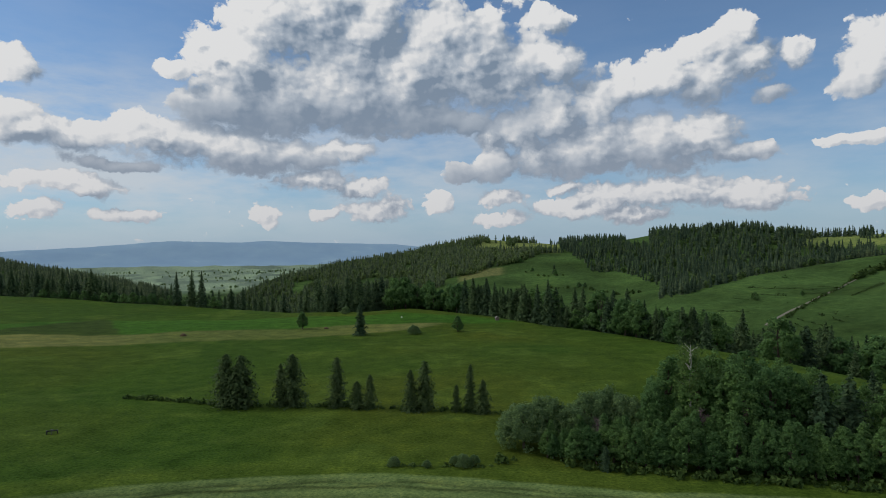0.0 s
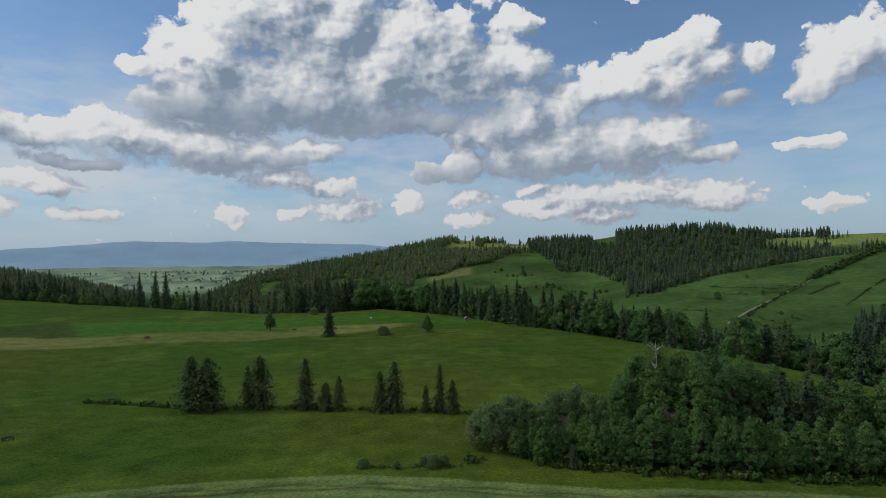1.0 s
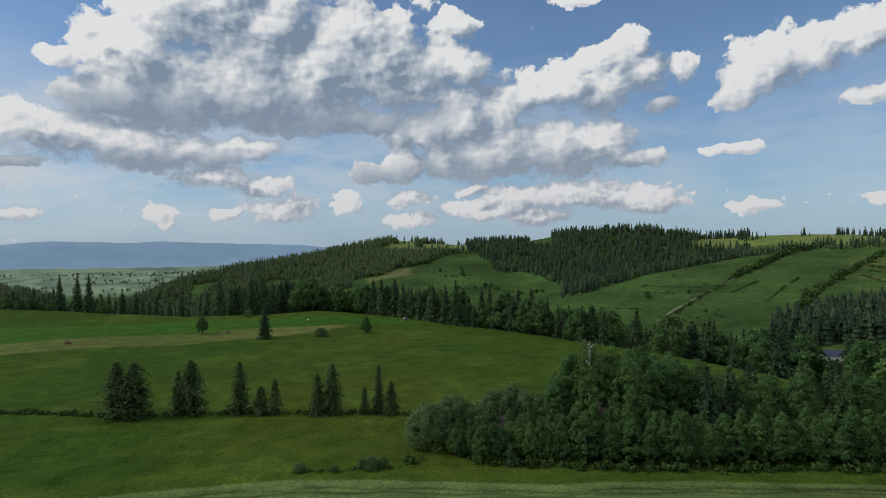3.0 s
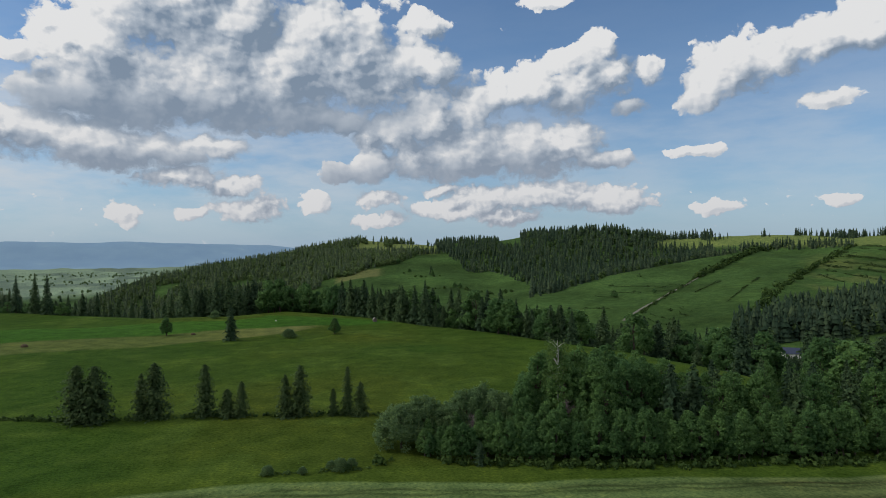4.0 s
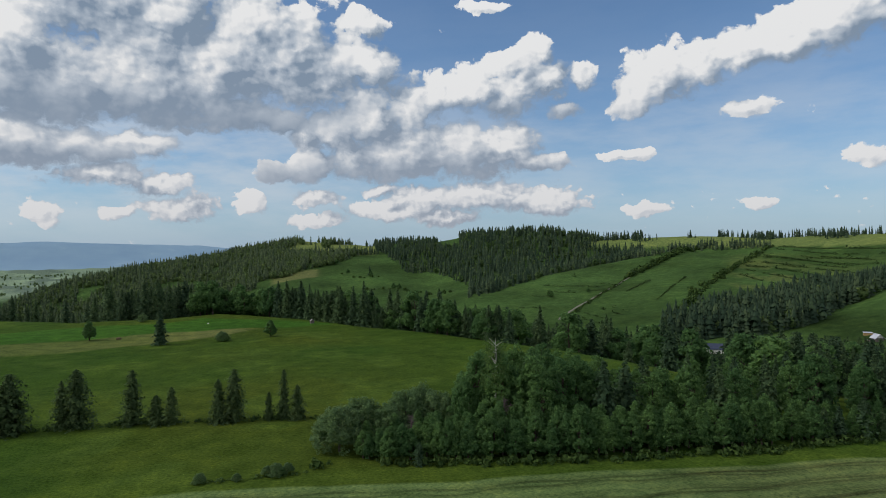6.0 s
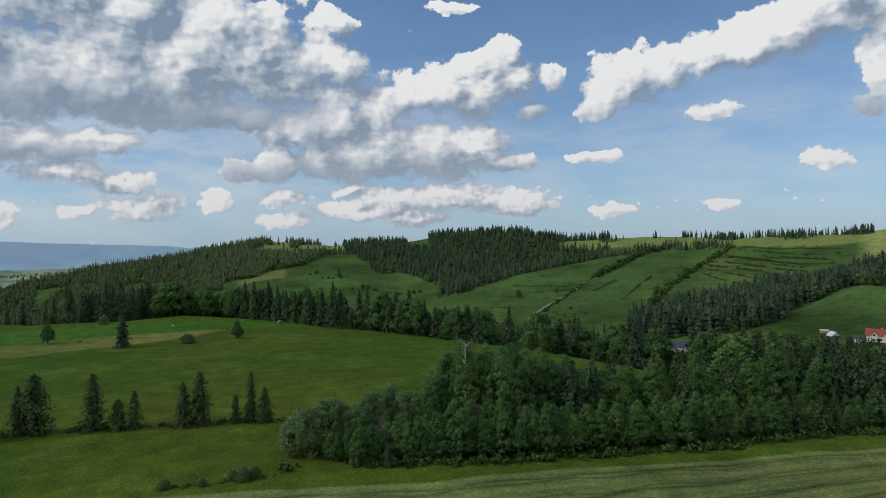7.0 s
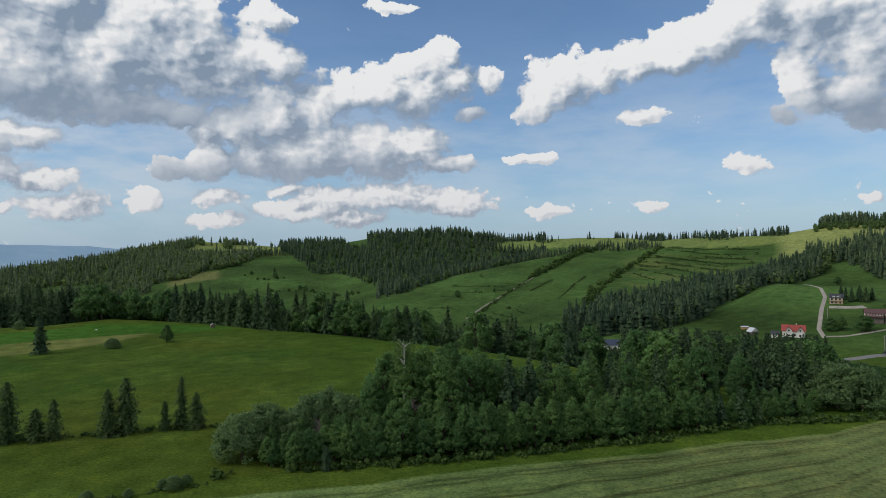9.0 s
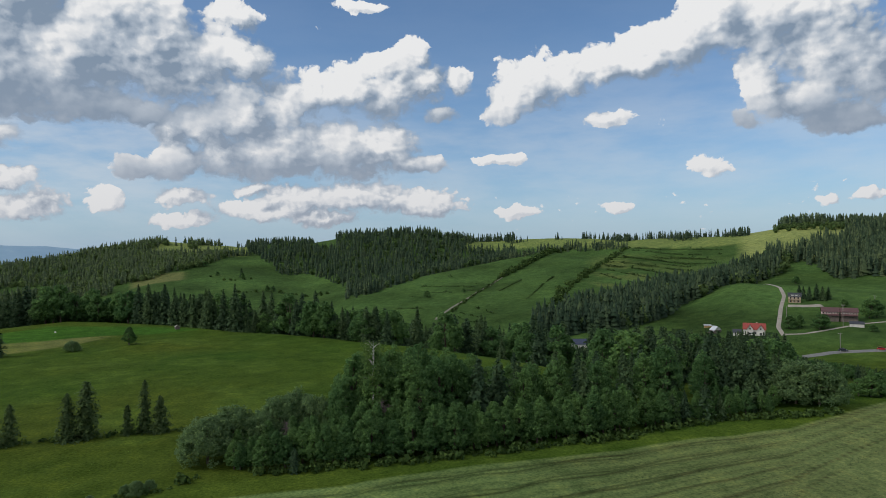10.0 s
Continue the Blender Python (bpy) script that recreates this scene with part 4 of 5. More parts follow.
def woods(name, label, spots, heights, makers, material, seed, tone=None):
    """Many small trees or bushes as one mass; tone gives the mean shade of green at a bearing."""
    rng = np.random.default_rng(seed)
    pats = [makers(rng) for _ in range(8)]
    n = len(spots)
    kinds, turns, wides = rng.integers(8, size=n), rng.uniform(0, 6.28, n), rng.uniform(0.8, 1.25, n) * np.asarray(heights)
    shade = rng.random(n)
    if tone is not None:
        shade = np.clip(tone(np.degrees(np.arctan2(spots[:, 0], spots[:, 1]))) + 0.5 * (shade - 0.5), 0, 1)
    vs, fs, ns, tones, total = [], [], [], [], 0
    for k, pat in enumerate(pats):
        of = np.nonzero(kinds == k)[0]
        if not len(of):
            continue
        v, f = pat[0], pat[1]
        c, q = np.cos(turns[of])[:, None], np.sin(turns[of])[:, None]
        w, h = wides[of][:, None], np.asarray(heights)[of][:, None]
        p = np.stack([(v[:, 0] * c - v[:, 1] * q) * w + spots[of, 0:1], (v[:, 0] * q + v[:, 1] * c) * w + spots[of, 1:2], v[:, 2] * h + spots[of, 2:3] - 0.3], -1)
        vs.append(p.reshape(-1, 3))
        fs.append((f[None] + (np.arange(len(of)) * len(v))[:, None, None]).reshape(-1, f.shape[1]) + total)
        total += len(of) * len(v)
        tones.append(np.repeat(shade[of], len(v)))
        if len(pat) > 2:
            m = pat[2]
            ns.append(np.stack([m[:, 0] * c - m[:, 1] * q, m[:, 0] * q + m[:, 1] * c, m[:, 2] + 0 * c], -1).reshape(-1, 3))
    me = make_mesh(name, np.concatenate(vs), np.concatenate(fs), material, bool(ns), {"tone": np.concatenate(tones)}, normals=np.concatenate(ns) if ns else None)
    return tagged(new(name, me), label, "forest", kind="stuff")


def scatter(count, az0, az1, r0, r1, rule, rng):
    az = rng.uniform(az0, az1, count)
    r = np.sqrt(rng.uniform(r0 ** 2, r1 ** 2, count))
    keep = rule(az, r)
    az, r = az[keep], r[keep]
    x, y = polar(az, r)
    return np.stack([x, y, ground(x, y)], 1)


def main_forest(az, r):
    el = slope_angle(az, r)
    foot = np.interp(az, [-22, 0, 2.5, 4, 7, 9, 11.5, 13, 14, 20, 27, 33], [-9, -3.4, -2.6, -1.7, -1.2, -0.4, -0.3, -1.4, -2.9, -3.5, -3.5, -1])
    x, y = polar(az, r)
    gaps = (flat_noise(x, y, 60, 2, 31) > 0.55) & (az < 9)
    glade = (az > 3.5) & (az < 10.5) & (el > -0.1) & (el < 0.62) & (flat_noise(x, y, 60, 2, 33) > -0.35)
    shelf = (az > 30.5) & (el > -0.1) & (el < 0.75)
    saddle = (az > 16.5) & (az < 18.5) & (el > 0.3)
    foot = np.where(az > 19.3, -9.0, foot)
    near = np.where(az > 19.3, line_r(SPUR_R, az) + 12, line_r(DIP_R, az) - 170 * (az < 0))
    return (r > near) & (r < line_r(CREST_R, az) + 30) & (el > foot) & ~gaps & ~glade & ~shelf & ~saddle


RW = np.random.default_rng(77)
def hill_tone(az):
    """Light mixed wood on the western flank, its tone raised further for sun and haze, dark spruce plantation on the
    eastern.
    """
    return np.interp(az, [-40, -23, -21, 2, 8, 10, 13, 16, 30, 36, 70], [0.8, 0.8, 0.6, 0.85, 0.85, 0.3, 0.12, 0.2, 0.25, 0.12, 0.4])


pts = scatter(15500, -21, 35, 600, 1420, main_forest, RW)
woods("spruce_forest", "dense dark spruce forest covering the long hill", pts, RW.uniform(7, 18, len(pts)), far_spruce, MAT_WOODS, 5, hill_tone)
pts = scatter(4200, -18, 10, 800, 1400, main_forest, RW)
woods("broadleaf_forest", "broadleaf trees mixed into the hill forest, lightened for sun and haze", pts, RW.uniform(6, 11, len(pts)), far_broad, MAT_WOODS_BROAD, 6, hill_tone)
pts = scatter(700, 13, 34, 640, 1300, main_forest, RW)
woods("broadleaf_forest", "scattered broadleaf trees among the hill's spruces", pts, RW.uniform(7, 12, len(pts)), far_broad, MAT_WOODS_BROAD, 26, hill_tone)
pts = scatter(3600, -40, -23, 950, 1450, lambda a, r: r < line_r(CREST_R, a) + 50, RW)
woods("spruce_forest", "spruce forest on the low western hill, lightened for haze", pts, RW.uniform(7, 15, len(pts)), far_spruce, MAT_WOODS, 7, hill_tone)
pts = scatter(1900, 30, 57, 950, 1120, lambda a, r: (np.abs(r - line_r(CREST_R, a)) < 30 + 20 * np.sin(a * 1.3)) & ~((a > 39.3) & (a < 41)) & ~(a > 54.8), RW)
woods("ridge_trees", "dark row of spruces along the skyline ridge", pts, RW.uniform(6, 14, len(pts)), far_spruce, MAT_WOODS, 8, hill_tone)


def strip_forest(az, r):
    low = np.interp(az, [36, 39.4, 44.4, 48.3, 49.8, 52, 55.3, 57], [405, 415, 430, 468, 520, 550, 650, 690])
    high = np.interp(az, [36, 39.4, 42, 45, 48.2, 51.8, 54, 57], [450, 480, 510, 555, 625, 700, 735, 765])
    return (r > low) & (r < high)


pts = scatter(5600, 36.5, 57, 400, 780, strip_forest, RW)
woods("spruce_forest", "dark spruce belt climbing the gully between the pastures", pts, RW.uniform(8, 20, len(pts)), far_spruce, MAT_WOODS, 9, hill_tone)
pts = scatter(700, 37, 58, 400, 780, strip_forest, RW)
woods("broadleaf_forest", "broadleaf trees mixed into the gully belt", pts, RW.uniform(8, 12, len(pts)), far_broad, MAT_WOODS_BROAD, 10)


def east_forest(az, r):
    el = slope_angle(az, r)
    foot = np.interp(az, [56, 58, 59.3, 61, 63, 68], [-1.1, -1.2, -1.6, -2.6, -2.4, -2.0])
    head = np.interp(az, [56, 58, 59.3, 61, 63, 68], [-0.6, -0.4, 0.3, 0.6, 1.2, 1.6])
    return (r > 600) & (r < 940) & (el > foot) & (el < head)


pts = scatter(2600, 56, 70, 600, 940, east_forest, RW)
woods("spruce_forest", "tall spruce wood on the eastern pasture slope", pts, RW.uniform(9, 19, len(pts)), far_spruce, MAT_WOODS, 11)
pts = scatter(900, 56.9, 70, 930, 1030, lambda a, r: (r > 965) | (a > 61.5), RW)
woods("hilltop_trees", "mixed trees crowning the eastern hilltop", pts, RW.uniform(9, 19, len(pts)), far_spruce, MAT_WOODS, 12)
# sunlit foliage of the wood's edge, shown by a lighter leaf colour
pts = scatter(500, 56.6, 70, 920, 1000, lambda a, r: np.abs(r - 955) < 22, RW)
woods("hilltop_bushes", "broadleaf edge of the hilltop wood in painted sunlit green", pts, RW.uniform(6, 9, len(pts)), far_broad, MAT_WOODS_BROAD, 13)
# the wooded brow above the spur, and the valley bottom
pts = scatter(900, 32, 45, 900, 1080, lambda a, r: np.abs(r - np.interp(a, [32, 35, 38, 39.5, 42, 45], [880, 900, 960, 1020, 990, 945])) < 22, RW)
woods("spruce_belt", "dark belt of spruces along the brow of the spur", pts, RW.uniform(6, 15, len(pts)), far_spruce, MAT_WOODS, 14)


# ------------------------------------------------------------------ hedges, banks and shrubs
def trail(points, gap, jitter, rng):
    """Places about every gap metres along a line of bearing, distance pairs."""
    xy = np.array([polar(a, r) for a, r in points])
    seg = np.hypot(*np.diff(xy, axis=0).T)
    s = np.concatenate([[0], np.cumsum(seg)])
    q = np.arange(0, s[-1], gap)
    x = np.interp(q, s, xy[:, 0]) + rng.normal(size=len(q)) * jitter
    y = np.interp(q, s, xy[:, 1]) + rng.normal(size=len(q)) * jitter
    return np.stack([x, y, ground(x, y)], 1)


def bush_pattern(count):
    def maker(rng):
        u = rng.normal(size=(count, 3))
        u /= np.linalg.norm(u, axis=1)[:, None]
        p = u * (0.55, 0.55, 0.45) * rng.uniform(0.6, 1.0, count)[:, None] + (0, 0, 0.45)
        return leaf_sprays(p, rng.uniform(0.22, 0.45, count), u + (0, 0, 0.3), rng, 0.9)
    return maker


BANKS = [[(45.7, 939), (52.7, 868)], [(45.4, 916), (52.5, 836)], [(44.1, 873), (52.3, 785)], [(48.5, 859), (52.3, 808)], [(47.8, 811), (51.4, 771)], [(43.2, 823), (51, 760)],
         [(43, 801), (49.2, 736)], [(42.6, 769), (48, 676)], [(42.2, 736), (46.3, 638)], [(28.9, 734), (30.2, 734)], [(26.2, 668), (29.9, 667)], [(25.7, 639), (31.5, 623)],
         [(25.2, 614), (29.1, 595)], [(23.9, 561), (27, 552)], [(30.7, 575), (33.3, 532)], [(31.2, 547), (33, 515)], [(29.1, 542), (32.2, 496)], [(28.6, 524), (31.2, 487)],
         [(33.5, 620), (35.6, 690)], [(36, 560), (38.5, 700)]]
# the narrow terraces between the main banks
BANKS += [[(43.2 + 0.25 * k % 2, 790 + 36 * k), (46 + 0.8 * (k % 3), 762 + 36 * k), (51.2 + 0.4 * (k % 2), 712 + 36 * k)] for k in range(4)]
BANKS += [[(30.2, 640 + 26 * k), (33.0 - 0.3 * (k % 2), 628 + 24 * k)] for k in range(3)]
spots_, highs = [], []
for line in BANKS:
    p = trail(line, 1.0, 0.3, RW)
    p = p[flat_noise(p[:, 0], p[:, 1], 16, 2, 41) > -0.35]
    spots_.append(p)
    highs.append(RW.uniform(0.9, 2.1, len(p)) * np.where(RW.random(len(p)) < 0.06, 1.9, 1) * np.clip(np.hypot(p[:, 0], p[:, 1]) / 560, 0.8, 1.7))
woods("grass_banks", "low overgrown banks between the terraced hill strips", np.concatenate(spots_), np.concatenate(highs), bush_pattern(10), MAT_BANK, 15)

HEDGES = [([(44.9, 945), (42.5, 801), (40.5, 650), (39.5, 597), (38.4, 520)], 4.0, 2.5, 6.0), ([(39.5, 1028), (35.9, 809), (33.6, 720)], 2.5, 2.0, 7.0), ([(33.6, 720), (32.3, 652), (28.0, 508)], 3.5, 1.0, 3.0),
          ([(9.0, 800), (13, 800), (18, 720)], 5.0, 5.0, 4.0), ([(5.5, 1010), (8, 1060)], 4.0, 8.0, 6.0), ([(8, 900), (11, 880)], 6.0, 10.0, 4.0)]
spots_, highs = [], []
for line, gap, jitter, high in HEDGES:
    p = trail(line, gap, jitter, RW)
    spots_.append(p)
    highs.append(RW.uniform(0.4, 1.2, len(p)) * high)
woods("hedgerow", "dark green hedgerows and bushes across the hill pastures", np.concatenate(spots_), np.concatenate(highs), bush_pattern(40), MAT_SHRUB, 16)

p = np.concatenate([trail([(-27.2, 177), (-23, 167), (-20.5, 161)], 0.55, 0.45, RW), trail([(-20.5, 160), (-9.7, 149.5), (3.8, 142), (6, 139)], 1.0, 0.5, RW)])
woods("ditch_shrubs", "low grey-green shrubs growing along the meadow ditch", p, RW.uniform(0.5, 1.9, len(p)), bush_pattern(34), MAT_SHRUB, 17)
p = np.concatenate([trail([(4.5, 107), (6.2, 109.5)], 0.6, 0.6, RW), trail(list(zip(np.array(FRONT_AZ[1:]), np.array(FRONT_R[1:]) - 0.8)), 0.55, 0.7, RW)])
woods("copse_undergrowth", "leafy undergrowth along the foot of the copse", p, RW.uniform(0.5, 2.2, len(p)), bush_pattern(34), MAT_SHRUB, 18)
p = np.concatenate([trail([(-3.6, 105.5), (-2.4, 105)], 0.5, 0.4, RW), trail([(-0.6, 105.5), (3.6, 106)], 0.5, 0.7, RW)])
woods("meadow_shrubs", "small pale shrubs scattered along the hayfield edge", p, RW.uniform(0.4, 1.2, len(p)), bush_pattern(30), MAT_SHRUB, 19)

# windrows of cut grass on the hayfield
spots_ = []
for off in (3.2, 4.4, 9.5, 15.5, 16.6, 23, 31, 32, 40):
    spots_.append(trail([(a, np.interp(a, MOWN_AZ, MOWN_R) - off * (1 + 0.006 * (a - 20)) + 0.5 * math.sin(a * 0.9 + off)) for a in np.arange(-34, 72, 1.0)], 0.3, 0.3, RW))
p = np.concatenate(spots_)
p = p[flat_noise(p[:, 0], p[:, 1], 9, 2, 43) > -0.6]
woods("windrows", "raked rows of drying cut grass on the hayfield", p, RW.uniform(0.3, 0.6, len(p)), bush_pattern(6), MAT_HAY, 20)

# tall tufts in the uncut meadow
def tuft(rng):
    n = 6
    p = np.stack([rng.normal(size=n) * 0.5, rng.normal(size=n) * 0.5, rng.uniform(0.1, 0.5, n)], 1)
    return leaf_sprays(p, rng.uniform(0.6, 1.1, n), np.tile((0, 0, 0.3), (n, 1)), rng, 1.0)


pts = scatter(26000, -38, 66, 98, 330, lambda a, r: (r > np.interp(a, MOWN_AZ, MOWN_R) + 1) & (r < line_r(EDGE_R, a)) & (RW.random(len(r)) < (140 / r)) & ~((a > 7) & (r > np.interp(a, FRONT_AZ, FRONT_R))), RW)
pts = pts[flat_noise(pts[:, 0], pts[:, 1], 22, 3, 51) > 0.0]
woods("meadow_tufts", "patches of taller grass tufts in the uncut meadow", pts, RW.uniform(0.2, 0.5, len(pts)), tuft, MAT_TUFT, 21)

# groves and tree lines of the far valley floor
pts = scatter(900, -31, -11, 1900, 3700, lambda a, r: flat_noise(r * 1.0, a * 60.0, 170, 2, 61) > 0.3, RW)
woods("valley_groves", "hazy tree lines and groves on the distant valley floor", pts, RW.uniform(6, 11, len(pts)), far_broad, MAT_WOODS_BROAD, 22)


# ------------------------------------------------------------------ roads and tracks
def ribbon(name, label, points, width, material, category="road"):
    xy = trail(points, 4.0, 0.0, RW)[:, :2]
    d = np.gradient(xy, axis=0)
    d /= np.linalg.norm(d, axis=1)[:, None]
    side = np.stack([-d[:, 1], d[:, 0]], 1) * width / 2
    cols = []
    for k in (-1, -0.4, 0.4, 1):
        q = xy + side * k
        cols.append(np.concatenate([q, (ground(q[:, 0], q[:, 1]) + 0.28 - 0.2 * (abs(k) > 0.9))[:, None]], 1))
    v = np.stack(cols, 1).reshape(-1, 3)
    i, j = np.meshgrid(np.arange(len(xy) - 1), np.arange(3), indexing="ij")
    f = np.stack([i * 4 + j, i * 4 + j + 1, i * 4 + j + 5, i * 4 + j + 4], -1).reshape(-1, 4)
    return tagged(new(name, make_mesh(name, v, f, material, True)), label, category, kind="structure")


ribbon("track", "pale gravel farm track climbing the pasture", [(27.6, 508), (27.8, 517), (29.1, 553), (31.7, 632), (33.3, 704), (34.4, 750)], 2.6, MAT_TRACK, "track")
ribbon("driveway", "pale gravel drive bending up the knoll", [(57.2, 393), (56.8, 412), (57.0, 466), (57.25, 500), (56.95, 535), (56.3, 560), (55.5, 600)], 2.4, MAT_GRAVEL, "driveway")
ribbon("lane", "narrow pale lane past the farm buildings", [(57.0, 396), (58.5, 399), (60.8, 416), (62.6, 432), (64, 440), (67, 455)], 2.0, MAT_GRAVEL, "lane")
ribbon("road", "grey asphalt valley road", [(57.5, 350), (60.6, 367), (63.9, 378), (70, 400)], 4.4, MAT_ASPHALT)
ribbon("yard", "pale gravel yard below the timber house", [(57.5, 471), (58.6, 471), (60.1, 476)], 7.0, MAT_GRAVEL, "yard")


# ------------------------------------------------------------------ buildings
def block(x0, y0, z0, x1, y1, z1, bevel=0.03):
    bm = bmesh.new()
    bmesh.ops.create_cube(bm, size=1.0)
    for v in bm.verts:
        v.co = Vector((x0 + (v.co.x + 0.5) * (x1 - x0), y0 + (v.co.y + 0.5) * (y1 - y0), z0 + (v.co.z + 0.5) * (z1 - z0)))
    if bevel:
        bmesh.ops.bevel(bm, geom=bm.edges[:], offset=bevel, segments=1, affect="EDGES")
    return bm


def prism(points, y0, y1):
    """A slab whose outline in x, z is given, from y0 to y1."""
    bm = bmesh.new()
    a = [bm.verts.new((x, y0, z)) for x, z in points]
    b = [bm.verts.new((x, y1, z)) for x, z in points]
    bm.faces.new(a[::-1])
    bm.faces.new(b)
    n = len(points)
    for k in range(n):
        bm.faces.new((a[k], a[(k + 1) % n], b[(k + 1) % n], b[k]))
    bmesh.ops.recalc_face_normals(bm, faces=bm.faces)
    return bm


def turned(bm, m):
    bm.transform(m)
    return bm


def house_root(name, label, az, r, turn=0.0, category="house", sink=0.3, size=0.7):
    root = tagged(new(name), label, category)
    root.matrix_basis = pose(*spot(az, r, sink), 0, 0, -az + turn) @ Matrix.Diagonal((size, size, size, 1))
    return root


def gable_roof(w, d, z, rise, over, material, root, along_x=True, thick=0.22, at=(0, 0)):
    """Two roof slabs meeting at a ridge along x (or y), and the gable ends."""
    half = d / 2 if along_x else w / 2
    length = w if along_x else d
    run = half + over
    drop = rise * over / half
    for s in (-1, 1):
        out = [(0, z + rise), (s * run, z - drop), (s * run, z - drop + thick), (0, z + rise + thick)]
        bm = prism(out, -length / 2 - over, length / 2 + over)
        if along_x:
            turned(bm, Matrix.Rotation(radians(90), 4, "Z"))
        part("roof_slope", turned(bm, Matrix.Translation((at[0], at[1], 0))), material, root)


def gables(w, d, z, rise, material, root, along_x=True, at=(0, 0)):
    half = d / 2 if along_x else w / 2
    length = w if along_x else d
    for s in (-1, 1):
        y = s * (length / 2 - 0.15)
        bm = prism([(-half, z), (half, z), (0, z + rise - 0.05)], y - 0.13, y + 0.13)
        if along_x:
            turned(bm, Matrix.Rotation(radians(90), 4, "Z"))
        part("gable", turned(bm, Matrix.Translation((at[0], at[1], 0))), material, root)


def window_part(x, y, z, w, h, root, frame_mat=None):
    f = part("window", block(x - w / 2 - 0.12, y - 0.06, z - 0.12, x + w / 2 + 0.12, y + 0.06, z + h + 0.12, 0.02), frame_mat or MAT_WHITE, root, "framed window")
    part("pane", block(x - w / 2, y - 0.09, z, x + w / 2, y - 0.05, z + h, 0), MAT_PANE, f, "dark glass pane")


# white house with a red roof and two front gables
h = house_root("red_roofed_house", "white plastered house with red tiled roof and twin gables", 55.05, 396)
part("wall", block(-8, -4.5, 0, 8, 4.5, 5.2), MAT_WHITE, h)
gable_roof(16, 9, 5.2, 4.2, 0.6, MAT_RED_ROOF, h)
gables(16, 9, 5.2, 4.2, MAT_WHITE, h)
for x in (-3.2, 4.6):
    part("bay", block(x - 2.4, -6.0, 0, x + 2.4, -4.3, 5.2), MAT_WHITE, h)
    gable_roof(4.8, 5.0, 5.2, 3.4, 0.45, MAT_RED_ROOF, h, False, at=(x, -3.8))
    gables(4.8, 4.4, 5.2, 3.4, MAT_WHITE, h, False, at=(x, -3.8))
    window_part(x, -6.1, 1.0, 1.5, 1.4, h)
    window_part(x, -6.1, 4.9, 1.1, 1.3, h)
window_part(0.7, -4.6, 1.2, 1.5, 1.5, h)
part("chimney", block(1.5, 0.2, 8.2, 2.2, 0.9, 10.6), MAT_CREAM, h)
h = house_root("garage", "low garage with dark roof beside the house", 53.75, 396, 0, "garage")
part("wall", block(-3, -3.5, 0, 3, 3.5, 3.0), MAT_WHITE, h)
gable_roof(6, 7, 3.0, 2.2, 0.4, MAT_DARK_ROOF, h)
gables(6, 7, 3.0, 2.2, MAT_TIMBER, h)

# house with timber balconies
h = house_root("timber_balcony_house", "two-storey cream and timber house with dark roof", 57.98, 482)
part("wall", block(-5.2, -4, 0, 5.2, 4, 6.4), MAT_CREAM, h)
gable_roof(10.4, 8, 6.4, 3.0, 0.7, MAT_DARK_ROOF, h)
gables(10.4, 8, 6.4, 3.0, MAT_TIMBER, h)
part("dormer", block(-4, -4.1, 6.3, 4, -1.5, 8.0), MAT_WHITE, h)
part("dormer_roof", prism([(-4.4, 8.0), (4.4, 8.0), (4.4, 8.25), (-4.4, 8.25)], -4.6, -0.8), MAT_DARK_ROOF, h)
part("balcony", block(-5.2, -5.4, 2.9, 5.2, -4.0, 3.15), MAT_TIMBER, h)
part("balcony_rail", block(-5.2, -5.45, 3.9, 5.2, -5.33, 4.05), MAT_FRESH, h)
for x in np.linspace(-5.1, 5.1, 5):
    part("post", block(x - 0.12, -5.45, 0, x + 0.12, -5.2, 4.0), MAT_FRESH, h)
for x in (-3.4, -0.2, 3.0):
    window_part(x, -4.1, 0.7, 1.5, 1.7, h)
    window_part(x, -4.1, 3.9, 1.3, 1.6, h)
    window_part(x, -4.2, 6.7, 0.9, 0.9, h)

# long farm building
h = house_root("farmhouse", "long farmhouse with brown-red roof and pink dormers", 61.0, 436, 6)
part("wall", block(-13, -4.5, 0, -0.6, 5, 6.0), MAT_TIMBER, h)
part("side_wing", block(0.6, -4.0, 0, 13, 5, 6.6), MAT_TIMBER, h)
for x0, x1 in ((-13, -0.6), (0.6, 13)):
    w, c = x1 - x0, (x0 + x1) / 2
    gable_roof(w, 9.2, 8.4, 3.0, 0.5, MAT_BROWN_ROOF, h, True, at=(c, 0.4))
    gables(w, 9.2, 8.4, 3.0, MAT_TIMBER, h, True, at=(c, 0.4))
    part("upper_wall", block(x0 + 0.1, -4.0, 6.0, x1 - 0.1, 4.8, 8.4), MAT_PINK, h)
    for x in np.linspace(x0 + 1.2, x1 - 1.2, 6):
        window_part(x, -4.1, 6.7, 0.8, 1.1, h)
    part("porch_roof", turned(prism([(-6.4, 5.2), (-3.9, 6.3), (-3.9, 6.5), (-6.4, 5.4)], x0, x1), Matrix(((0, 1, 0, 0), (1, 0, 0, 0), (0, 0, 1, 0), (0, 0, 0, 1)))), MAT_BROWN_ROOF, h)
h = house_root("outbuilding", "white outbuilding with a dark roof by the farmhouse", 62.15, 424, 0, "outbuilding")
part("wall", block(-5, -3, 0, 5, 3, 2.8), MAT_WHITE, h)
gable_roof(10, 6, 2.8, 1.6, 0.4, MAT_DARK_ROOF, h)
gables(10, 6, 2.8, 1.6, MAT_WHITE, h)
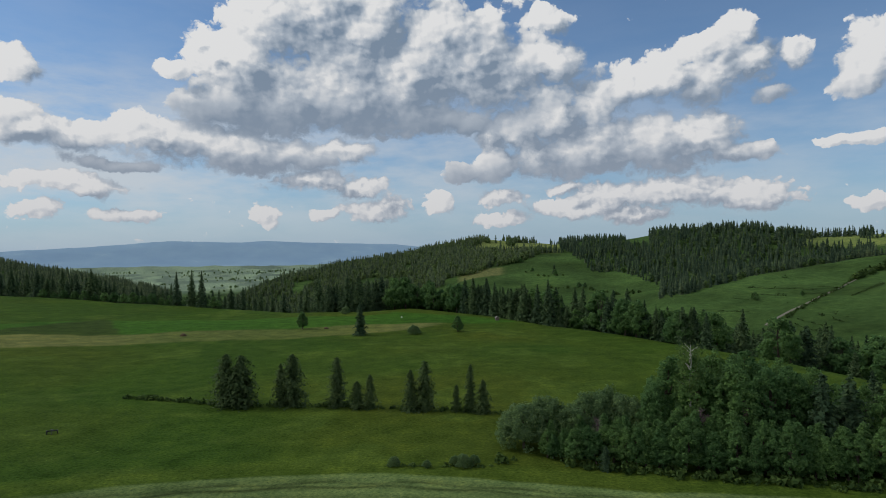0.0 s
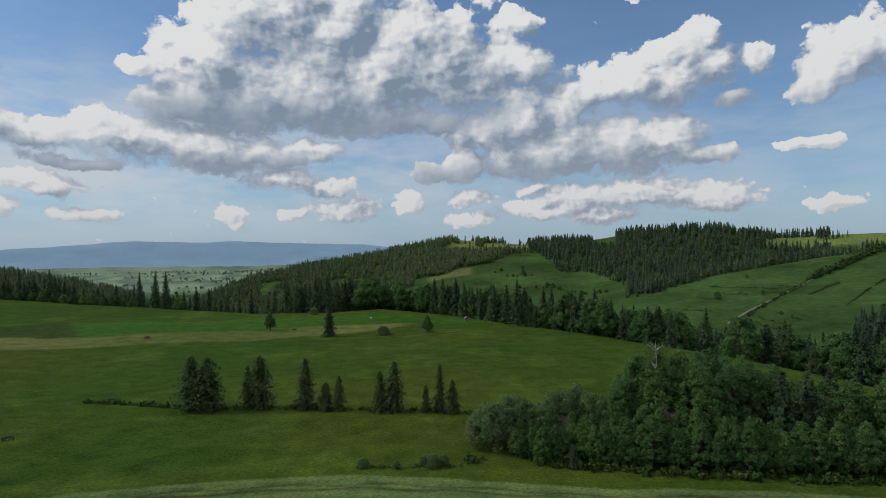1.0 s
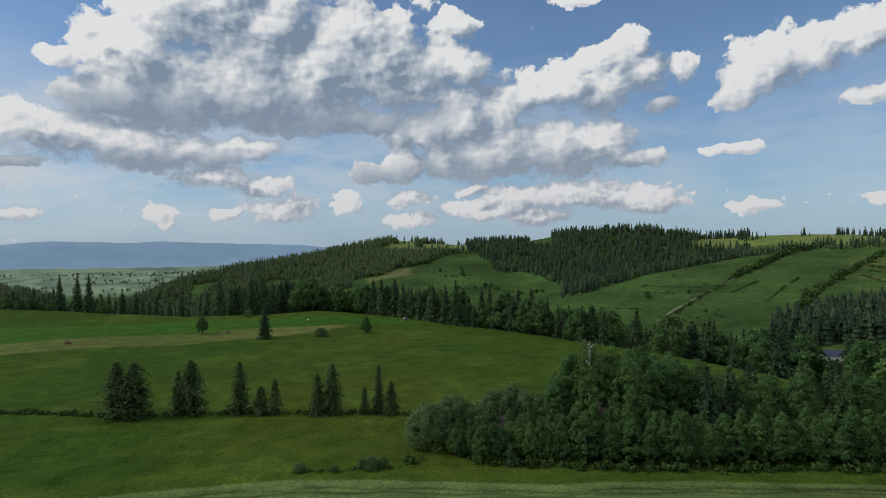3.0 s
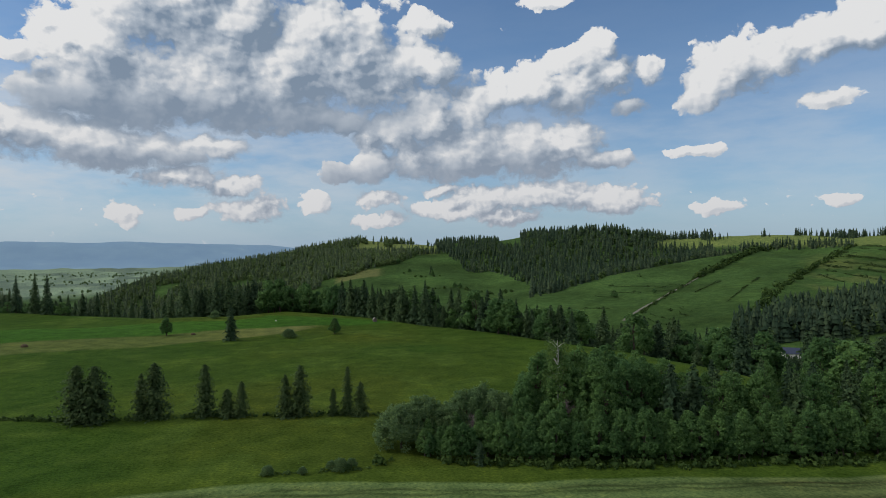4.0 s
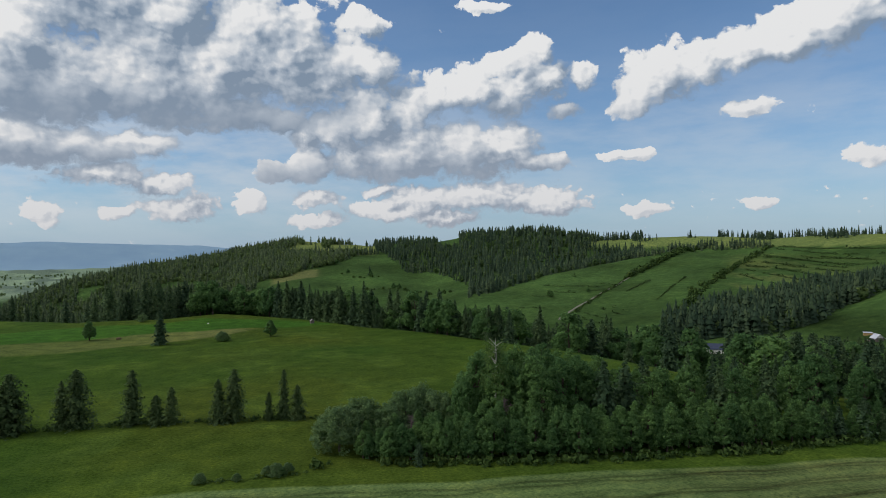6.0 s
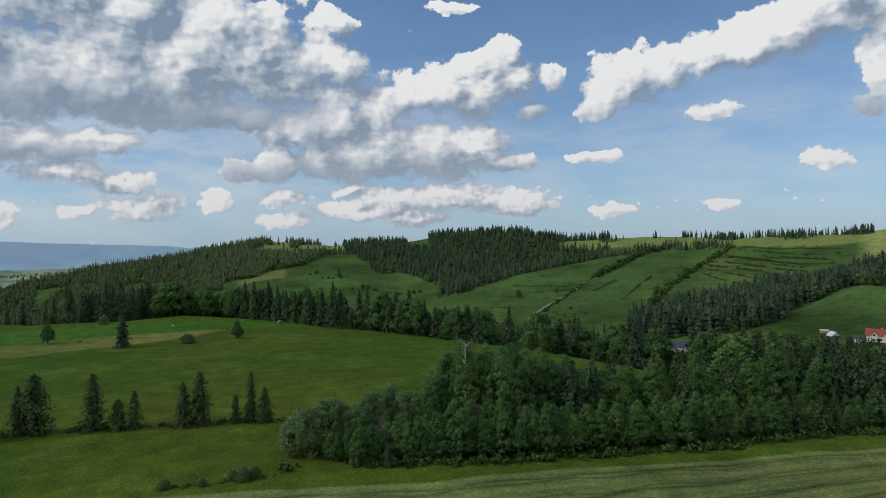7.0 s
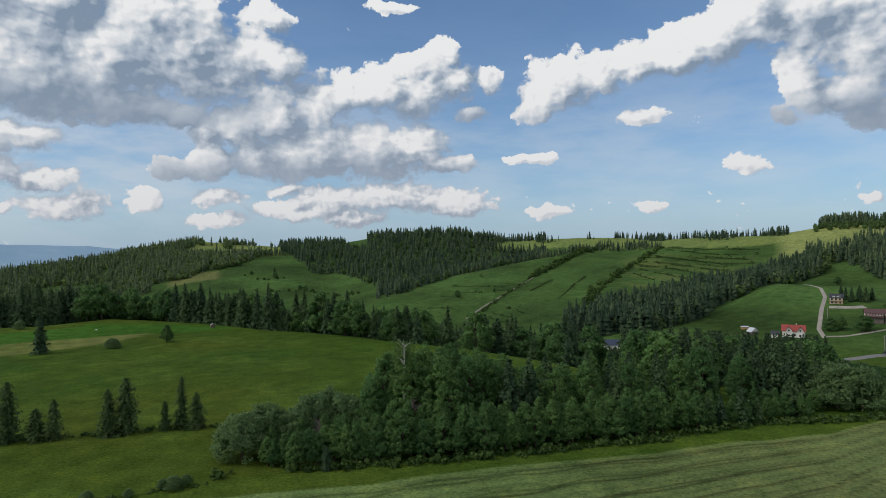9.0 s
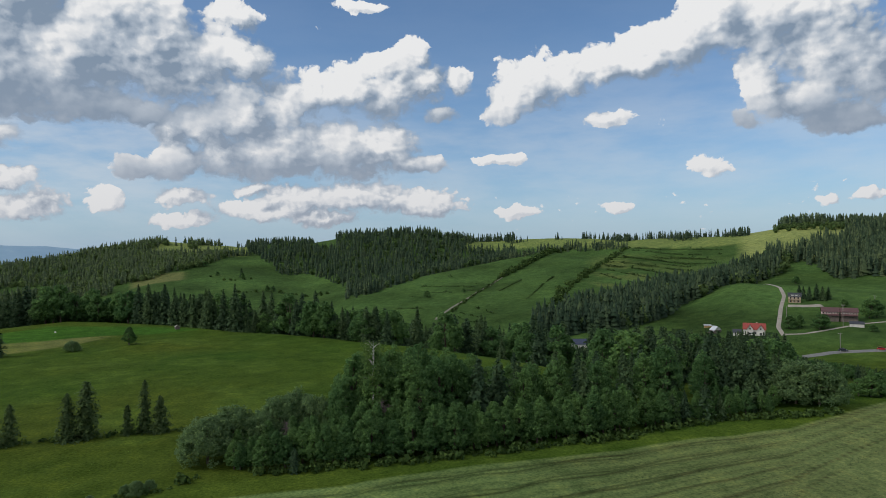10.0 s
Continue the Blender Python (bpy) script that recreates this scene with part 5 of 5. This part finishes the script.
h = house_root("white_barn", "pale barn with sheet roof at the lane", 65.3, 445, 20, "barn")
part("wall", block(-8, -5, 0, 8, 5, 6.0), MAT_WHITE, h)
gable_roof(16, 10, 6.0, 3.4, 0.5, MAT_PALE_ROOF, h)
gables(16, 10, 6.0, 3.4, MAT_WHITE, h)

# sheds by the knoll
h = house_root("wooden_shed", "honey-coloured wooden shed with flat white roof", 51.5, 426, 10, "shed")
part("wall", block(-3.0, -1.6, 0, 3.0, 1.6, 2.3), MAT_FRESH, h)
part("roof", turned(block(-3.3, -2.0, 0, 3.3, 2.0, 0.3), Matrix.Translation((0, 0, 2.35)) @ Matrix.Rotation(radians(6), 4, "X")), MAT_PALE_ROOF, h)
h = house_root("small_house", "small house with a pale sheet roof and white gable", 52.1, 408, 35, "house")
part("wall", block(-3.2, -3, 0, 3.2, 3, 3.0), MAT_TIMBER, h)
gable_roof(6.4, 6, 3.0, 2.8, 0.6, MAT_PALE_ROOF, h, False)
gables(6.4, 6, 3.0, 2.8, MAT_WHITE, h, False)
part("lean_to", turned(block(-6.4, -2.4, 0, -3.2, 2.4, 0.25), Matrix.Translation((0, 0, 2.0)) @ Matrix.Rotation(radians(-8), 4, "Y")), MAT_PALE_ROOF, h)
part("lean_to_wall", block(-6.2, -2.2, 0, -3.2, 2.2, 1.7), MAT_TIMBER, h)
h = house_root("blue_roofed_house", "house with a dark blue sheet roof among trees", 40.7, 384, 10)
part("wall", block(-6, -4, 0, 6, 4, 4.5), MAT_WHITE, h)
gable_roof(12, 8, 4.5, 3.6, 0.6, MAT_BLUE_ROOF, h)
gables(12, 8, 4.5, 3.6, MAT_WHITE, h)
window_part(-2.5, -4.1, 1.4, 1.3, 1.5, h)
window_part(2.5, -4.1, 1.4, 1.3, 1.5, h)
h = house_root("white_house", "small white house half hidden by valley spruces", 29.2, 330, 40)
part("wall", block(-4, -4, 0, 4, 4, 5.0), MAT_WHITE, h)
gable_roof(8, 8, 5.0, 3.5, 0.5, MAT_DARK_ROOF, h, False)
gables(8, 8, 5.0, 3.5, MAT_WHITE, h, False)
h = house_root("hut", "tiny grey wooden hut at the edge of the trees", 4.95, 318, 15, "hut", 0.1)
part("wall", block(-1.3, -1.2, 0, 1.3, 1.2, 1.9), MAT_TIMBER, h)
gable_roof(2.6, 2.4, 1.9, 1.1, 0.25, MAT_POLE, h, False, 0.1)
gables(2.6, 2.4, 1.9, 1.1, MAT_TIMBER, h, False)


# ------------------------------------------------------------------ cars, poles and small things
def cylinder(p, axis, r, length, sides=14):
    bm = bmesh.new()
    bmesh.ops.create_cone(bm, cap_ends=True, segments=sides, radius1=r, radius2=r, depth=length)
    return turned(bm, Matrix.Translation(p) @ Vector((0, 0, 1)).rotation_difference(Vector(axis)).to_matrix().to_4x4())


def car(label, az, r, turn, paint):
    root = tagged(new("car"), label, "car", "cars on the road")
    root.matrix_basis = pose(*spot(az, r, -0.3), 0, 0, -az + turn)
    part("body", prism([(-2.1, 0.3), (2.1, 0.3), (2.15, 0.75), (1.2, 0.95), (-2.1, 0.95)], -0.85, 0.85), paint, root)
    part("cabin", prism([(-1.9, 0.95), (1.1, 0.95), (0.45, 1.45), (-1.5, 1.45)], -0.75, 0.75), MAT_PANE, root, "dark glazed cabin")
    part("roof", prism([(-1.5, 1.45), (0.45, 1.45), (0.4, 1.5), (-1.45, 1.5)], -0.72, 0.72), paint, root)
    for x in (-1.3, 1.3):
        for y in (-0.8, 0.8):
            w = part("wheel", cylinder((x, y, 0.32), (0, 1, 0), 0.32, 0.2), MAT_TYRE, root)
            part("rim", cylinder((x, y * 1.12, 0.32), (0, 1, 0), 0.18, 0.06, 10), MAT_PALE_ROOF, w)


car("small red car driving on the valley road", 63.72, 377.3, -4, MAT_CAR_RED)
car("dark grey car on the valley road", 61.25, 369.4, -4, MAT_CAR_DARK)


def pole(label, az, r, high, arm=True):
    root = tagged(new("utility_pole"), label, "utility pole", "utility poles")
    root.matrix_basis = pose(*spot(az, r, 0.2), 0, 0, -az)
    part("shaft", cylinder((0, 0, high / 2), (0, 0, 1), 0.16, high, 8), MAT_POLE, root)
    if arm:
        part("crossarm", block(-0.9, -0.08, high - 0.6, 0.9, 0.08, high - 0.45, 0), MAT_POLE, root)
        for x in (-0.75, 0.75):
            part("insulator", cylinder((x, 0, high - 0.33), (0, 0, 1), 0.06, 0.25, 8), MAT_WHITE, root)


pole("grey wooden power pole beside the valley road", 61.05, 374, 8.5)
pole("tall grey power pole in front of the farmhouse", 61.25, 421, 13.0)
pole("grey wooden power pole on the pasture slope", 63.3, 470, 9.0)
pole("slim pole beside the driveway", 57.4, 440, 7.0, False)

# the dark implement left in the meadow
root = tagged(new("hay_rake"), "small dark iron hay rake standing in the open meadow", "hay rake")
root.matrix_basis = pose(*spot(-32.47, 147), 0, 0, 25)
part("beam", block(-0.95, -0.07, 0.55, 0.95, 0.07, 0.7, 0.02), MAT_IRON, root)
part("drawbar", turned(block(-0.06, -1.3, 0, 0.06, 0, 0.1, 0.01), Matrix.Translation((0, 0, 0.55)) @ Matrix.Rotation(radians(18), 4, "X")), MAT_IRON, root)
for x in (-0.95, 0.95):
    part("wheel", cylinder((x, 0, 0.42), (1, 0, 0), 0.42, 0.12, 14), MAT_IRON, root)
for x in np.linspace(-0.8, 0.8, 9):
    part("tine", turned(cylinder((x, 0.25, 0.4), (0, 0.5, -1), 0.03, 0.9, 6), Matrix.Identity(4)), MAT_IRON, root)
part("seat", block(-0.25, -0.55, 0.85, 0.25, -0.15, 1.0, 0.05), MAT_IRON, root)


def heap(name, label, az, r, wide, high, material, category):
    bm = bmesh.new()
    bmesh.ops.create_icosphere(bm, subdivisions=3, radius=1.0)
    for v in bm.verts:
        k = 1 + 0.16 * noise.noise(v.co * 2.3 + Vector((az, 0, 0)))
        v.co = Vector((v.co.x * wide / 2 * k, v.co.y * wide / 2 * k, max(-0.1, v.co.z) * high * k))
    me = bpy.data.meshes.new(name)
    bm.to_mesh(me)
    bm.free()
    me.materials.append(material)
    me.polygons.foreach_set("use_smooth", np.full(len(me.polygons), True))
    ob = tagged(new(name, me), label, category)
    ob.matrix_basis = pose(*spot(az, r))


heap("hay_heap", "small brown heap of old hay on the cut strip", -22.9, 300, 2.6, 1.3, MAT_BROWN_HAY, "hay heap")
heap("hay_heap", "small dark heap of old hay on the cut strip", -10.8, 300, 2.2, 0.9, MAT_BROWN_HAY, "hay heap")
heap("salt_trough", "small white trough on the green strip", -3.9, 338, 0.9, 0.6, MAT_WHITE, "trough")

# garden and pasture trees by the houses
for az, r, hh in ((58.6, 492, 9), (59.0, 488, 10), (59.5, 490, 11), (59.9, 488, 10), (58.3, 497, 9), (60.3, 492, 9), (57.45, 436, 0), (60.6, 372, 6)):
    if hh:
        plant(SPRUCES, az, r, hh, 16, 1.25)
for az, r, hh, wide in ((57.6, 410, 9, 1.2), (58.3, 412, 9, 0.9), (59.7, 412, 10, 1.3), (60.0, 416, 9, 1.2), (62.9, 446, 13, 1.1), (63.4, 449, 12, 1.1), (63.2, 414, 4.5, 1.5), (26.8, 611, 7.5, 1.3),
                      (30.2, 628, 5, 1.2), (58.1, 640, 8, 1.2), (55.9, 760, 14, 1.0), (56.4, 745, 13, 1.0), (61.3, 474, 6, 1.2), (60.2, 366, 3, 1.6), (61.8, 371, 3.5, 1.6), (63, 186, 6, 1.3), (63.6, 188, 7, 1.3),
                      (62.2, 186, 5, 1.3), (64.5, 190, 8, 1.2), (52.2, 560, 3, 2.0), (51.9, 559, 2.5, 2.0), (10.3, 890, 11, 0.8), (8.2, 925, 7, 1.3), (12.4, 800, 9, 1.1), (12.9, 805, 8, 1.2), (7.2, 1015, 9, 1.2), (6.2, 1025, 8, 1.4)):
    plant(BROADS, az, r, hh, 13, wide)
plant(SPRUCES, 10.2, 905, 15, 16)
plant(SPRUCES, 60.95, 362, 9, 16, 1.2)
for k in (*SPRUCES, *BROADS, *NEAR, *TALL, *WILLOWS):
    k.matrix_basis = pose(*spot(R.uniform(150, 210), R.uniform(200, 420)))
